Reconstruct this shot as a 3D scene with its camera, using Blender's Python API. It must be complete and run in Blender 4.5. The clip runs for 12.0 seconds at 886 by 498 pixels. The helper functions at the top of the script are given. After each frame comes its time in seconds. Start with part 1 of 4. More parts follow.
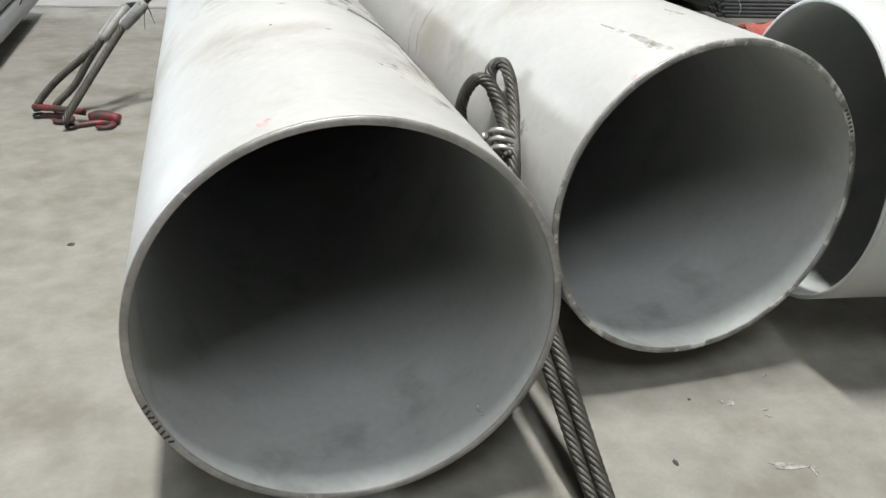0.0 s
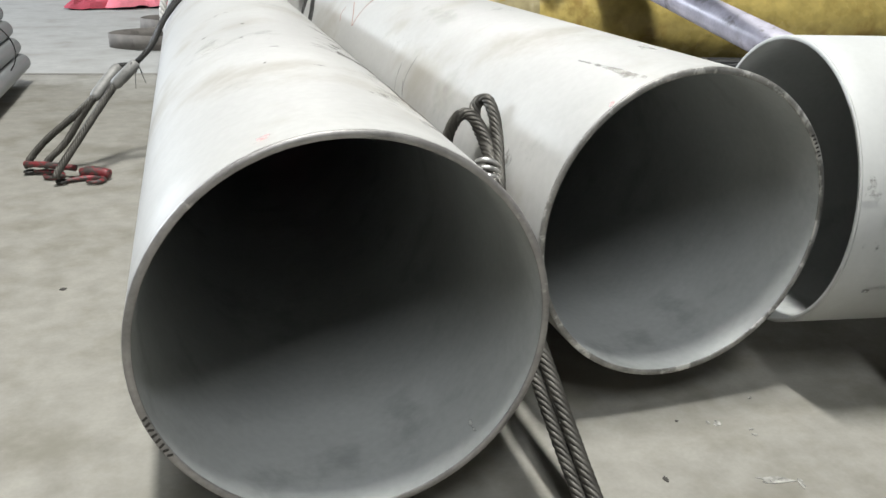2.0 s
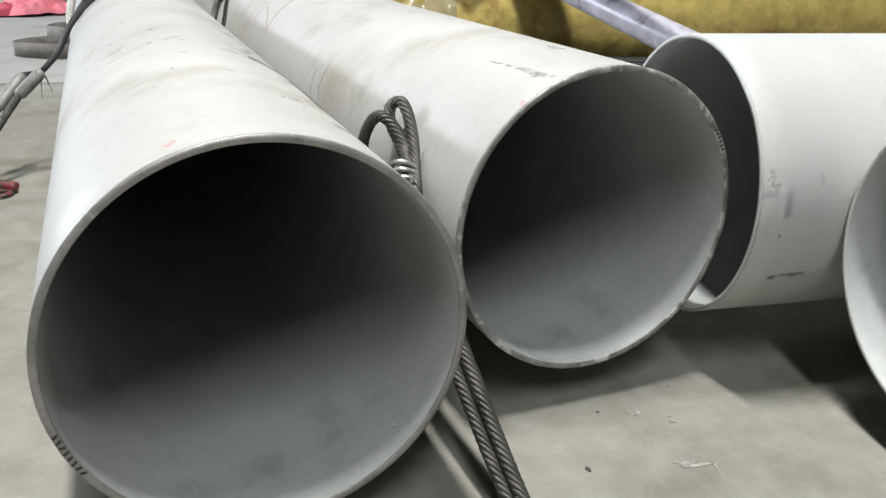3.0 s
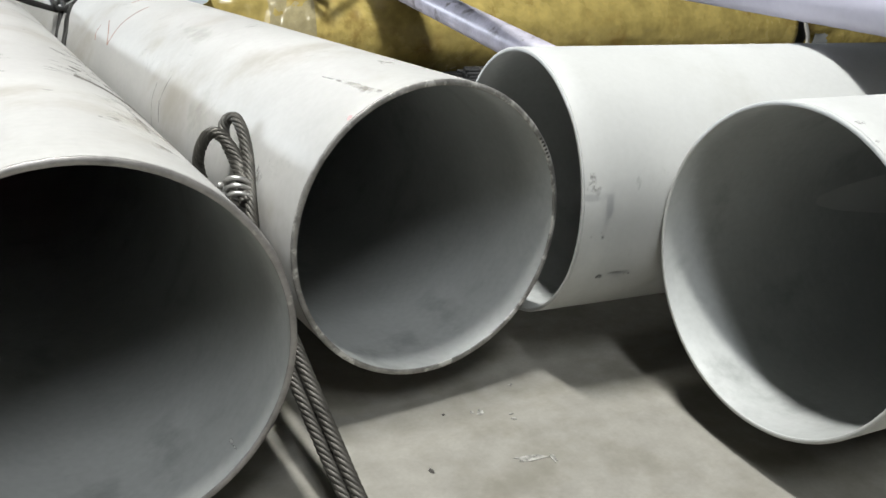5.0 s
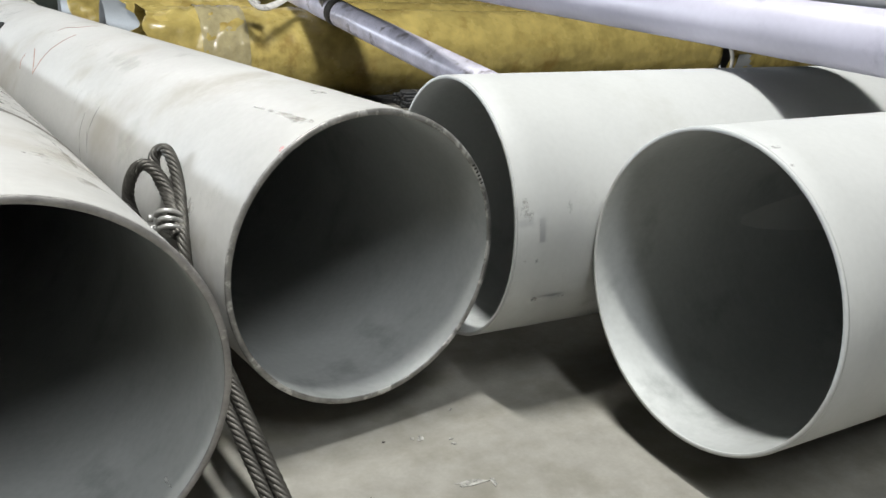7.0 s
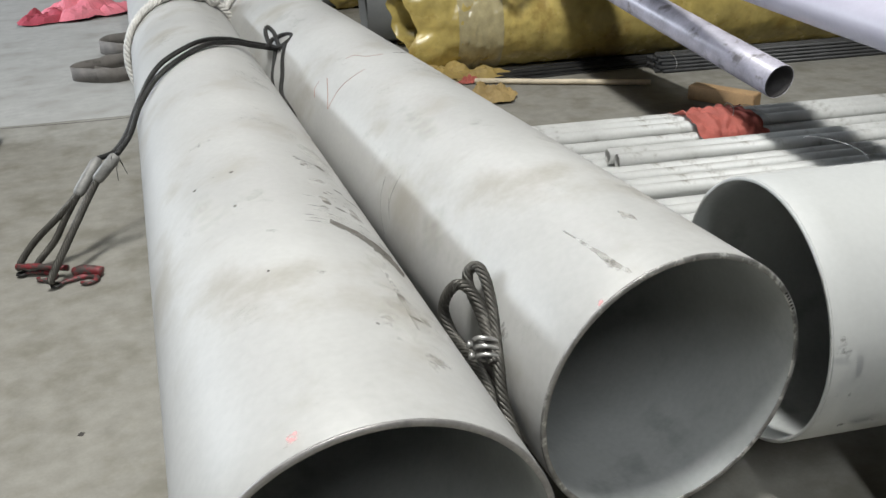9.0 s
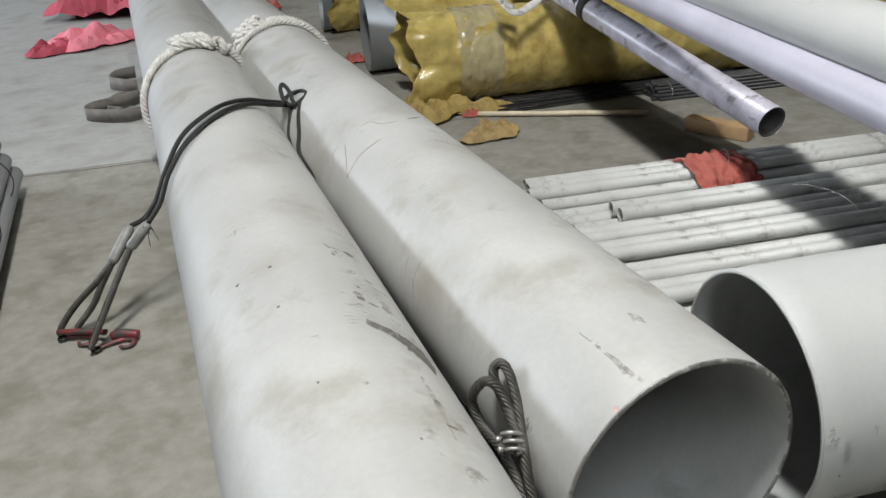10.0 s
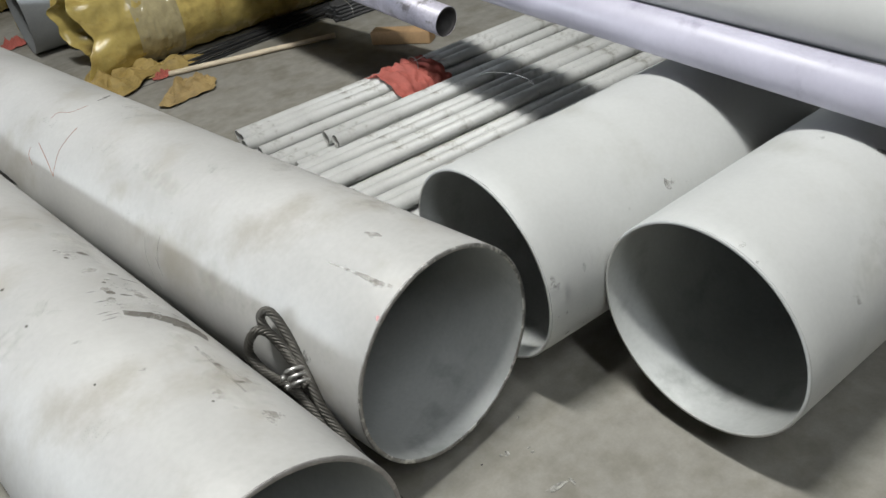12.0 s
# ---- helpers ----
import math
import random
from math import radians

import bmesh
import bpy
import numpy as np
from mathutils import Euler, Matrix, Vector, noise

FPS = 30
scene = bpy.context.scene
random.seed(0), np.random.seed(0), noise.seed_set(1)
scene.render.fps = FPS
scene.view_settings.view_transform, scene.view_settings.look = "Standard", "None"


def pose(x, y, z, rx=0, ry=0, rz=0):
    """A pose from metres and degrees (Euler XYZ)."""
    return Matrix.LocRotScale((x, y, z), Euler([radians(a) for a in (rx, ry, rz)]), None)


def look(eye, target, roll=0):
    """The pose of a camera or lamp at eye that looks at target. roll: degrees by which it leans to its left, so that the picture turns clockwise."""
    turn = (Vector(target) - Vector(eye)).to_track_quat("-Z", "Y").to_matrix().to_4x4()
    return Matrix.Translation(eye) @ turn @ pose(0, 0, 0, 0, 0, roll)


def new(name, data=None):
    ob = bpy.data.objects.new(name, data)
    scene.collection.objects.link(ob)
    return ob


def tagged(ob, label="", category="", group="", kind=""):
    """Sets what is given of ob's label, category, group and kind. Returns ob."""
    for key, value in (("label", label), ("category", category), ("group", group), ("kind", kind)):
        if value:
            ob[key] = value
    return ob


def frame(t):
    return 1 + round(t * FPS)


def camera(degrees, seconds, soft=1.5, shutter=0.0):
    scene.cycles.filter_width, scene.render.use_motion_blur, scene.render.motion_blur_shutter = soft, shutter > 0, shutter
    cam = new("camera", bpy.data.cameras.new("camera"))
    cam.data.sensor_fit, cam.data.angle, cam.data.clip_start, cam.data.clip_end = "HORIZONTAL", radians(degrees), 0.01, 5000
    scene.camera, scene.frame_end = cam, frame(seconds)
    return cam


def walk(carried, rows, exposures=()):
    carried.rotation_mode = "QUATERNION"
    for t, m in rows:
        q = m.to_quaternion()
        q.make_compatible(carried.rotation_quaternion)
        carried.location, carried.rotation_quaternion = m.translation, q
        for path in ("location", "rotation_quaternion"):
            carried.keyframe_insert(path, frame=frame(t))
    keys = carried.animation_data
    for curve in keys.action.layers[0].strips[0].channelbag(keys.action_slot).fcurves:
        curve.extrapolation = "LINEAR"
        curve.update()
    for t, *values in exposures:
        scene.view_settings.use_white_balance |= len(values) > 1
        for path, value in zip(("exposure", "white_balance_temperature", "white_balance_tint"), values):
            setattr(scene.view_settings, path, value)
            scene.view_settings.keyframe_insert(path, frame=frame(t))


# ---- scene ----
# Camera: seconds, eye, yaw to the left of +y, pitch, lean to the left
cam = camera(55.97, 12.0)
PATH = [
(0.0, -0.155, -0.973, 0.975, -15.86, -26.54, 2.46),
    (0.5, -0.160, -1.007, 0.913, -15.81, -26.32, 2.20),
    (1.0, -0.163, -1.011, 0.918, -15.68, -24.27, 2.25),
    (1.5, -0.178, -1.026, 0.916, -15.90, -21.97, 2.12),
    (2.0, -0.185, -1.044, 0.919, -16.94, -21.67, 1.88),
    (2.5, -0.177, -1.048, 0.914, -19.73, -21.37, 1.64),
    (3.0, -0.169, -1.056, 0.918, -22.18, -21.28, 1.79),
    (3.5, -0.154, -1.070, 0.924, -24.93, -21.21, 2.18),
    (5.3, -0.091, -1.123, 0.938, -31.50, -20.19, 2.30),
    (5.5, -0.083, -1.125, 0.928, -31.95, -19.83, 2.23),
    (6.0, -0.071, -1.138, 0.938, -33.77, -19.44, 2.09),
    (6.5, -0.070, -1.141, 0.944, -34.98, -19.12, 2.17),
    (7.0, -0.095, -1.129, 0.955, -34.90, -18.92, 2.37),
    (7.5, -0.135, -1.110, 0.974, -31.70, -18.78, 1.82),
    (7.7, -0.156, -1.092, 0.993, -29.73, -18.86, 1.70),
    (9.3, -0.229, -0.921, 1.506, -18.18, -26.68, -2.20),
    (9.5, -0.255, -0.929, 1.576, -18.37, -26.77, -2.01),
    (10.0, -0.272, -0.965, 1.713, -18.96, -26.54, -3.26),
    (10.5, -0.290, -1.016, 1.801, -25.61, -25.10, -6.37),
    (11.0, -0.310, -1.047, 1.821, -31.07, -25.72, -7.74),
    (11.5, -0.303, -1.072, 1.814, -35.99, -28.52, -9.30),
    (12.0, -0.320, -1.086, 1.804, -38.35, -33.39, -9.87),
]
walk(cam, [(t, pose(x, y, z, 90 + pitch, 0, yaw) @ pose(0, 0, 0, 0, 0, roll)) for t, x, y, z, yaw, pitch, roll in PATH],
     exposures=[(0.0, 0.24), (7.7, 0.13), (9.3, -0.18), (12.0, -0.28)])

# ---- light: a row of high-bay lamps, added far and west lamps, faint air light ----
world = bpy.data.worlds.new("hall_air")
scene.world = world
world.use_nodes = True
world.node_tree.nodes["Background"].inputs[0].default_value = (0.80, 0.86, 1.0, 1)
world.node_tree.nodes["Background"].inputs[1].default_value = 0.001


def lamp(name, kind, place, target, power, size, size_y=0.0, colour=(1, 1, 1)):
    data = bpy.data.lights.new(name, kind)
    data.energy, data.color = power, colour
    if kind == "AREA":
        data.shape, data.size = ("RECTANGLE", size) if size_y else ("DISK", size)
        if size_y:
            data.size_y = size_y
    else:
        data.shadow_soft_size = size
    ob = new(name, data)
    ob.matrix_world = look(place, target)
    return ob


KEY = (-0.3, 0.22, 7.5)
lamp("overhead_light", "AREA", KEY, (KEY[0], KEY[1], 0), 660, 0.42, 1.7, colour=(0.985, 0.99, 0.965))
lamp("overhead_light", "AREA", (-1.15, -4.9, 7.5), (0.2, 0.0, 0.2), 295, 0.6, 3.6, colour=(0.93, 0.97, 1.0))
# unseen far lamp, added to lift the dark floor at the far left
lamp("overhead_light", "AREA", (1.55, 11.5, 7.5), (1.55, 11.5, 0), 170, 0.42, 1.7, colour=(0.985, 0.99, 0.97))
# low cool light from the west: an added, unseen source before the closed wall
lamp("west_side_light", "AREA", (-8.7, 9.5, 3.4), (0.0, 9.5, 2.6), 1200, 9.0, 0.7, colour=(0.82, 0.90, 1.0))


# ---- materials ----
def material(name, base, rough=0.5, metal=0.0, spread=0.12, scale=6.0, fine=90.0, bump=0.05, spots=None, spot_scale=3.0, spot_at=(0.60, 0.72), coords="Object", spec=0.5):
    """A surface with broad and fine variation, optional spots of another colour, and a fine relief."""
    mat = bpy.data.materials.new(name)
    mat.use_nodes = True
    nodes, links = mat.node_tree.nodes, mat.node_tree.links
    shader = nodes["Principled BSDF"]
    where = nodes.new("ShaderNodeTexCoord")
    broad, grain = nodes.new("ShaderNodeTexNoise"), nodes.new("ShaderNodeTexNoise")
    broad.inputs["Scale"].default_value, grain.inputs["Scale"].default_value = scale, fine
    broad.inputs["Detail"].default_value, grain.inputs["Detail"].default_value = 6, 4
    for n in (broad, grain):
        links.new(where.outputs[coords], n.inputs["Vector"])
    add = nodes.new("ShaderNodeMath")
    add.operation = "MULTIPLY_ADD"
    add.inputs[1].default_value = 0.35
    links.new(grain.outputs["Fac"], add.inputs[0])
    links.new(broad.outputs["Fac"], add.inputs[2])
    ramp = nodes.new("ShaderNodeMapRange")
    ramp.inputs["From Min"].default_value, ramp.inputs["From Max"].default_value = 0.40, 0.95
    ramp.inputs["To Min"].default_value, ramp.inputs["To Max"].default_value = 1 - spread, 1 + spread
    links.new(add.outputs[0], ramp.inputs["Value"])
    tone = nodes.new("ShaderNodeVectorMath")
    tone.operation = "SCALE"
    tone.inputs[0].default_value = base
    links.new(ramp.outputs[0], tone.inputs["Scale"])
    colour = tone.outputs[0]
    if spots:
        stain = nodes.new("ShaderNodeTexNoise")
        stain.inputs["Scale"].default_value, stain.inputs["Detail"].default_value = spot_scale, 7
        stain.inputs["Roughness"].default_value = 0.62
        links.new(where.outputs[coords], stain.inputs["Vector"])
        mask = nodes.new("ShaderNodeMapRange")
        mask.interpolation_type = "SMOOTHSTEP"
        mask.inputs["From Min"].default_value, mask.inputs["From Max"].default_value = spot_at
        links.new(stain.outputs["Fac"], mask.inputs["Value"])
        mix = nodes.new("ShaderNodeMix")
        mix.data_type = "RGBA"
        mix.inputs["B"].default_value = (*spots, 1)
        links.new(mask.outputs[0], mix.inputs["Factor"])
        links.new(colour, mix.inputs["A"])
        colour = mix.outputs["Result"]
    links.new(colour, shader.inputs["Base Color"])
    shader.inputs["Metallic"].default_value = metal
    shader.inputs["Specular IOR Level"].default_value = spec
    gloss = nodes.new("ShaderNodeMapRange")
    gloss.inputs["To Min"].default_value, gloss.inputs["To Max"].default_value = max(rough - 0.1, 0.05), min(rough + 0.1, 1)
    links.new(broad.outputs["Fac"], gloss.inputs["Value"])
    links.new(gloss.outputs[0], shader.inputs["Roughness"])
    if bump:
        relief = nodes.new("ShaderNodeBump")
        relief.inputs["Strength"].default_value, relief.inputs["Distance"].default_value = bump, 0.01
        links.new(add.outputs[0], relief.inputs["Height"])
        links.new(relief.outputs[0], shader.inputs["Normal"])
    return mat


PICKLED = material("pickled_steel", (0.465, 0.46, 0.442), 0.54, 0.06, 0.13, 2.6, 60, 0.03, spots=(0.365, 0.343, 0.30), spot_scale=3.1, spot_at=(0.50, 0.76), spec=0.36)
CLEAN = material("clean_pickled_steel", (0.505, 0.51, 0.495), 0.60, 0.05, 0.08, 3.0, 80, 0.015, spots=(0.43, 0.43, 0.40), spot_scale=3.5, spot_at=(0.52, 0.80), spec=0.35)
BORE = material("grey_pipe_bore", (0.452, 0.464, 0.452), 0.50, 0.12, 0.16, 3.0, 70, 0.03, spots=(0.325, 0.335, 0.325), spot_scale=5, spot_at=(0.52, 0.76), spec=0.4)
CUT = material("cut_steel_edge", (0.34, 0.325, 0.31), 0.45, 0.5, 0.35, 16, 120, 0.12, spots=(0.62, 0.60, 0.56), spot_scale=22, spot_at=(0.60, 0.68))
CUT_CHIPPED = material("chipped_steel_edge", (0.30, 0.29, 0.27), 0.45, 0.5, 0.45, 24, 120, 0.2, spots=(0.68, 0.67, 0.63), spot_scale=17, spot_at=(0.50, 0.58))
CONCRETE = material("concrete_floor", (0.272, 0.260, 0.228), 0.80, 0.0, 0.17, 16.0, 110, 0.02, spots=(0.195, 0.183, 0.150), spot_scale=4.5, spot_at=(0.44, 0.70))
WIRE = material("greased_wire_rope", (0.085, 0.08, 0.07), 0.52, 0.6, 0.4, 30, 260, 0.1)
DARK_WIRE = material("dark_wire_rope", (0.035, 0.034, 0.032), 0.5, 0.5, 0.3, 30, 260, 0.1)
ZINC = material("zinc_clamp", (0.46, 0.45, 0.43), 0.36, 0.85, 0.2, 40, 200, 0.05)
ROPE = material("white_fibre_rope", (0.66, 0.64, 0.60), 0.85, 0.0, 0.25, 20, 200, 0.2, spots=(0.30, 0.28, 0.25), spot_scale=9)
LILAC = material("lilac_film_pipe", (0.47, 0.455, 0.535), 0.42, 0.0, 0.10, 5, 60, 0.05, spots=(0.36, 0.34, 0.42), spot_scale=8, spot_at=(0.60, 0.74))
MOTTLED = material("worn_lilac_film", (0.66, 0.63, 0.72), 0.36, 0.05, 0.28, 9, 70, 0.08, spots=(0.28, 0.255, 0.27), spot_scale=11, spot_at=(0.55, 0.70))
PALE = material("pale_film_pipe", (0.49, 0.49, 0.475), 0.58, 0.0, 0.07, 3, 60, 0.02, spots=(0.42, 0.415, 0.39), spot_scale=4, spec=0.35)
YELLOW = material("yellow_wrapping", (0.50, 0.39, 0.125), 0.27, 0.0, 0.34, 5, 22, 0.55, spots=(0.30, 0.20, 0.055), spot_scale=4, spot_at=(0.50, 0.72))
# shade inside the tubes, put into the colour as near-black
DARK_BORE = material("bore_shade", (0.085, 0.08, 0.08), 0.7, 0.2, 0.3, 9, 80, 0.05)
GREY_PIPE = material("grey_pipe", (0.30, 0.31, 0.31), 0.5, 0.4, 0.15, 4, 80, 0.03)
SLIM = material("slim_steel_tube", (0.56, 0.56, 0.54), 0.55, 0.1, 0.12, 7, 90, 0.03, spots=(0.27, 0.255, 0.225), spot_scale=9, spot_at=(0.54, 0.72))
BLACK_BAR = material("dark_steel_bar", (0.07, 0.07, 0.07), 0.5, 0.5, 0.3, 8, 80, 0.05)
RED = material("red_cloth", (0.42, 0.11, 0.085), 0.75, 0.0, 0.25, 12, 120, 0.25)
PINK = material("pink_sheet", (0.80, 0.22, 0.27), 0.6, 0.0, 0.2, 5, 50, 0.15)
WOOD = material("timber", (0.42, 0.27, 0.14), 0.7, 0.0, 0.25, 9, 60, 0.15)
PALE_WOOD = material("pale_stick", (0.70, 0.60, 0.45), 0.7, 0.0, 0.2, 9, 60, 0.15)
PAPER = material("brown_paper", (0.36, 0.255, 0.105), 0.75, 0.0, 0.35, 9, 60, 0.2)
RED_PAINT = material("red_paint", (0.21, 0.025, 0.03), 0.5, 0.0, 0.35, 25, 150, 0.1, spots=(0.06, 0.05, 0.045), spot_scale=30, spot_at=(0.44, 0.54))
DARK = material("dark_mark", (0.05, 0.045, 0.04), 0.7, 0.0, 0.3, 30, 200, 0.0)
STRAP = material("dirty_webbing", (0.18, 0.165, 0.15), 0.85, 0.0, 0.3, 12, 160, 0.2, spots=(0.09, 0.08, 0.07), spot_scale=8)
WALL = material("hall_sheet", (0.055, 0.06, 0.063), 0.7, 0.0, 0.1, 1, 20, 0.02)
BAG = material("dark_green_bag", (0.05, 0.06, 0.05), 0.55, 0.0, 0.3, 4, 30, 0.3)


ALU = material("dull_aluminium", (0.26, 0.255, 0.24), 0.6, 0.4, 0.3, 30, 150, 0.1, spots=(0.12, 0.11, 0.10), spot_scale=30)
OLD_WRAP = material("torn_yellow_paper", (0.33, 0.235, 0.075), 0.7, 0.0, 0.35, 9, 40, 0.5, spots=(0.16, 0.105, 0.035), spot_scale=9)
TAPE = material("clear_tape", (0.42, 0.36, 0.20), 0.10, 0.0, 0.2, 10, 60, 0.3, spec=0.8)
RED_SHEET = material("deep_red_cloth", (0.45, 0.06, 0.09), 0.7, 0.0, 0.25, 5, 60, 0.2)
WHITE_BAG = material("pale_sack_weave", (0.50, 0.52, 0.50), 0.8, 0.0, 0.2, 3, 60, 0.2)
RUST_LINE = material("rusty_chalk_line", (0.33, 0.185, 0.135), 0.8, 0.0, 0.2, 40, 200, 0.0)


DUSTED = material("pale_concrete", (0.37, 0.365, 0.345), 0.82, 0.0, 0.15, 14.0, 110, 0.02, spots=(0.28, 0.27, 0.245), spot_scale=3.5, spot_at=(0.46, 0.74))
GREY_LINE = material("grey_scuff_line", (0.20, 0.19, 0.175), 0.8, 0.0, 0.2, 40, 200, 0.0)


def film_of_dirt(name, colour, scale, least, most):
    """Dirt that lets more or less of the metal show through."""
    mat = material(name, colour, 0.7, 0.0, 0.25, 25, 160, 0.0)
    nodes, links = mat.node_tree.nodes, mat.node_tree.links
    where = next(n for n in nodes if n.type == "TEX_COORD")
    rag = nodes.new("ShaderNodeTexNoise")
    rag.inputs["Scale"].default_value, rag.inputs["Detail"].default_value = scale, 6
    links.new(where.outputs["Object"], rag.inputs["Vector"])
    mask = nodes.new("ShaderNodeMapRange")
    mask.inputs["From Min"].default_value, mask.inputs["From Max"].default_value = 0.35, 0.60
    mask.inputs["To Min"].default_value, mask.inputs["To Max"].default_value = least, most
    links.new(rag.outputs["Fac"], mask.inputs["Value"])
    links.new(mask.outputs[0], nodes["Principled BSDF"].inputs["Alpha"])
    return mat


STAIN = film_of_dirt("dark_stain", (0.085, 0.075, 0.06), 45, 0.60, 0.95)
CHALK = film_of_dirt("white_fleck", (0.41, 0.40, 0.365), 60, 0.35, 0.9)
THIN_STAIN = film_of_dirt("thin_stain", (0.17, 0.155, 0.13), 38, 0.0, 0.55)


def smear(name, colour, scale, low, high, strength):
    """Thin dirt with ragged, see-through outlines."""
    mat = material(name, colour, 0.65, 0.0, 0.2, 20, 150, 0.0)
    nodes, links = mat.node_tree.nodes, mat.node_tree.links
    where = next(n for n in nodes if n.type == "TEX_COORD")
    centre = nodes.new("ShaderNodeVectorMath")
    centre.operation = "DISTANCE"
    centre.inputs[1].default_value = (0.5, 0.5, 0.5)
    links.new(where.outputs["Generated"], centre.inputs[0])
    fade = nodes.new("ShaderNodeMapRange")
    fade.interpolation_type = "SMOOTHSTEP"
    fade.inputs["From Min"].default_value, fade.inputs["From Max"].default_value = 0.60, 0.12
    links.new(centre.outputs["Value"], fade.inputs["Value"])
    rag = nodes.new("ShaderNodeTexNoise")
    rag.inputs["Scale"].default_value, rag.inputs["Detail"].default_value = scale, 6
    links.new(where.outputs["Object"], rag.inputs["Vector"])
    rag.inputs["Roughness"].default_value = 0.68
    cut = nodes.new("ShaderNodeMath")
    cut.operation = "MULTIPLY_ADD"
    cut.inputs[1].default_value = 4.2
    links.new(rag.outputs["Fac"], cut.inputs[0])
    low_edge = nodes.new("ShaderNodeMath")
    low_edge.operation = "SUBTRACT"
    low_edge.inputs[1].default_value = 2.55
    links.new(fade.outputs[0], low_edge.inputs[0])
    links.new(low_edge.outputs[0], cut.inputs[2])
    mask = nodes.new("ShaderNodeMapRange")
    mask.interpolation_type = "SMOOTHSTEP"
    mask.inputs["From Min"].default_value, mask.inputs["From Max"].default_value = low, high
    mask.inputs["To Max"].default_value = strength
    links.new(cut.outputs[0], mask.inputs["Value"])
    links.new(mask.outputs[0], nodes["Principled BSDF"].inputs["Alpha"])
    return mat


FAINT = smear("faint_grime", (0.19, 0.175, 0.155), 18, 0.40, 1.1, 0.68)
SCUFF = smear("dark_scuff", (0.13, 0.12, 0.105), 26, 0.35, 1.0, 0.5)
HAZE = smear("dust_haze", (0.30, 0.275, 0.225), 4, 0.05, 1.4, 0.42)
PINK_MARK = smear("pink_mark", (0.70, 0.30, 0.30), 50, 0.3, 0.9, 0.6)
WHITE_SMEAR = smear("white_smear", (0.75, 0.75, 0.72), 30, 0.2, 0.7, 0.7)


# ---- mesh helpers ----
def mesh_of(bm, name, mat, smooth=True):
    bmesh.ops.recalc_face_normals(bm, faces=bm.faces)
    me = bpy.data.meshes.new(name)
    for f in bm.faces:
        f.smooth = smooth
    bm.to_mesh(me)
    bm.free()
    me.materials.append(mat)
    return me


def part(name, bm, mat, parent=None, label="", smooth=True):
    ob = new(name, mesh_of(bm, name, mat, smooth))
    ob.parent = parent
    if label:
        ob["label"] = label
    return ob


def root(name, place, label, category, group="", kind=""):
    ob = new(name)
    ob.matrix_world = place
    ob.empty_display_size = 0.1
    return tagged(ob, label, category, group, kind)


def along(start, direction):
    """A pose at start whose +y runs along direction, z up as far as it can."""
    y = Vector(direction).normalized()
    x = y.cross(Vector((0, 0, 1))).normalized()
    z = x.cross(y)
    return Matrix.Translation(start) @ Matrix((x, y, z)).transposed().to_4x4()


def tube_mesh(profile, sides=64, wobble=0.0, closed=True):
    """Turns a closed profile of (radius, y) about the y axis."""
    bm = bmesh.new()
    rings = []
    for r, y in profile:
        rings.append([bm.verts.new((r * (1 + wobble * math.sin(3 * a)) * math.cos(a), y, r * math.sin(a))) for a in (2 * math.pi * i / sides for i in range(sides))])
    last = len(rings) if closed else len(rings) - 1
    for k in range(last):
        p, q = rings[k], rings[(k + 1) % len(rings)]
        for i in range(sides):
            j = (i + 1) % sides
            bm.faces.new((p[i], p[j], q[j], q[i]))
    return bm


def curve_points(points, step):
    """Catmull-Rom through the points, at about even steps."""
    pts = [Vector(p) for p in points]
    pts = [pts[0] * 2 - pts[1]] + pts + [pts[-1] * 2 - pts[-2]]
    out = []
    for k in range(1, len(pts) - 2):
        a, b, c, d = pts[k - 1:k + 3]
        n = max(2, int((c - b).length / step))
        for i in range(n):
            t = i / n
            out.append(0.5 * (2 * b + (c - a) * t + (2 * a - 5 * b + 4 * c - d) * t * t + (3 * b - a - 3 * c + d) * t ** 3))
    out.append(pts[-2])
    return out


def frames_of(path):
    out, up = [], Vector((0.1, 0.2, 1)).normalized()
    for i, p in enumerate(path):
        d = (path[min(i + 1, len(path) - 1)] - path[max(i - 1, 0)]).normalized()
        side = d.cross(up)
        side = side.normalized() if side.length > 1e-4 else d.orthogonal().normalized()
        up = side.cross(d).normalized()
        out.append((p, side, up))
    return out


def sweep(bm, path, radius, sides=8, caps=True, flat=1.0):
    rings = [[bm.verts.new(p + radius * (math.cos(2 * math.pi * i / sides) * s + flat * math.sin(2 * math.pi * i / sides) * u)) for i in range(sides)] for p, s, u in frames_of(path)]
    for p, q in zip(rings, rings[1:]):
        for i in range(sides):
            j = (i + 1) % sides
            bm.faces.new((p[i], p[j], q[j], q[i]))
    if caps:
        bm.faces.new(rings[0][::-1])
        bm.faces.new(rings[-1])
    return bm


def strands(bm, points, radius, count=6, lay=0.11, step=0.006, sides=6, thick=0.38):
    """A laid rope: strands wound round the path."""
    path = curve_points(points, step)
    frames = frames_of(path)
    for k in range(count):
        run, line = 0.0, []
        for i, (p, s, u) in enumerate(frames):
            if i:
                run += (p - frames[i - 1][0]).length
            a = 2 * math.pi * (k / count + run / lay)
            line.append(p + radius * (1 - thick) * (math.cos(a) * s + math.sin(a) * u))
        sweep(bm, line, radius * thick, sides)
    return bm


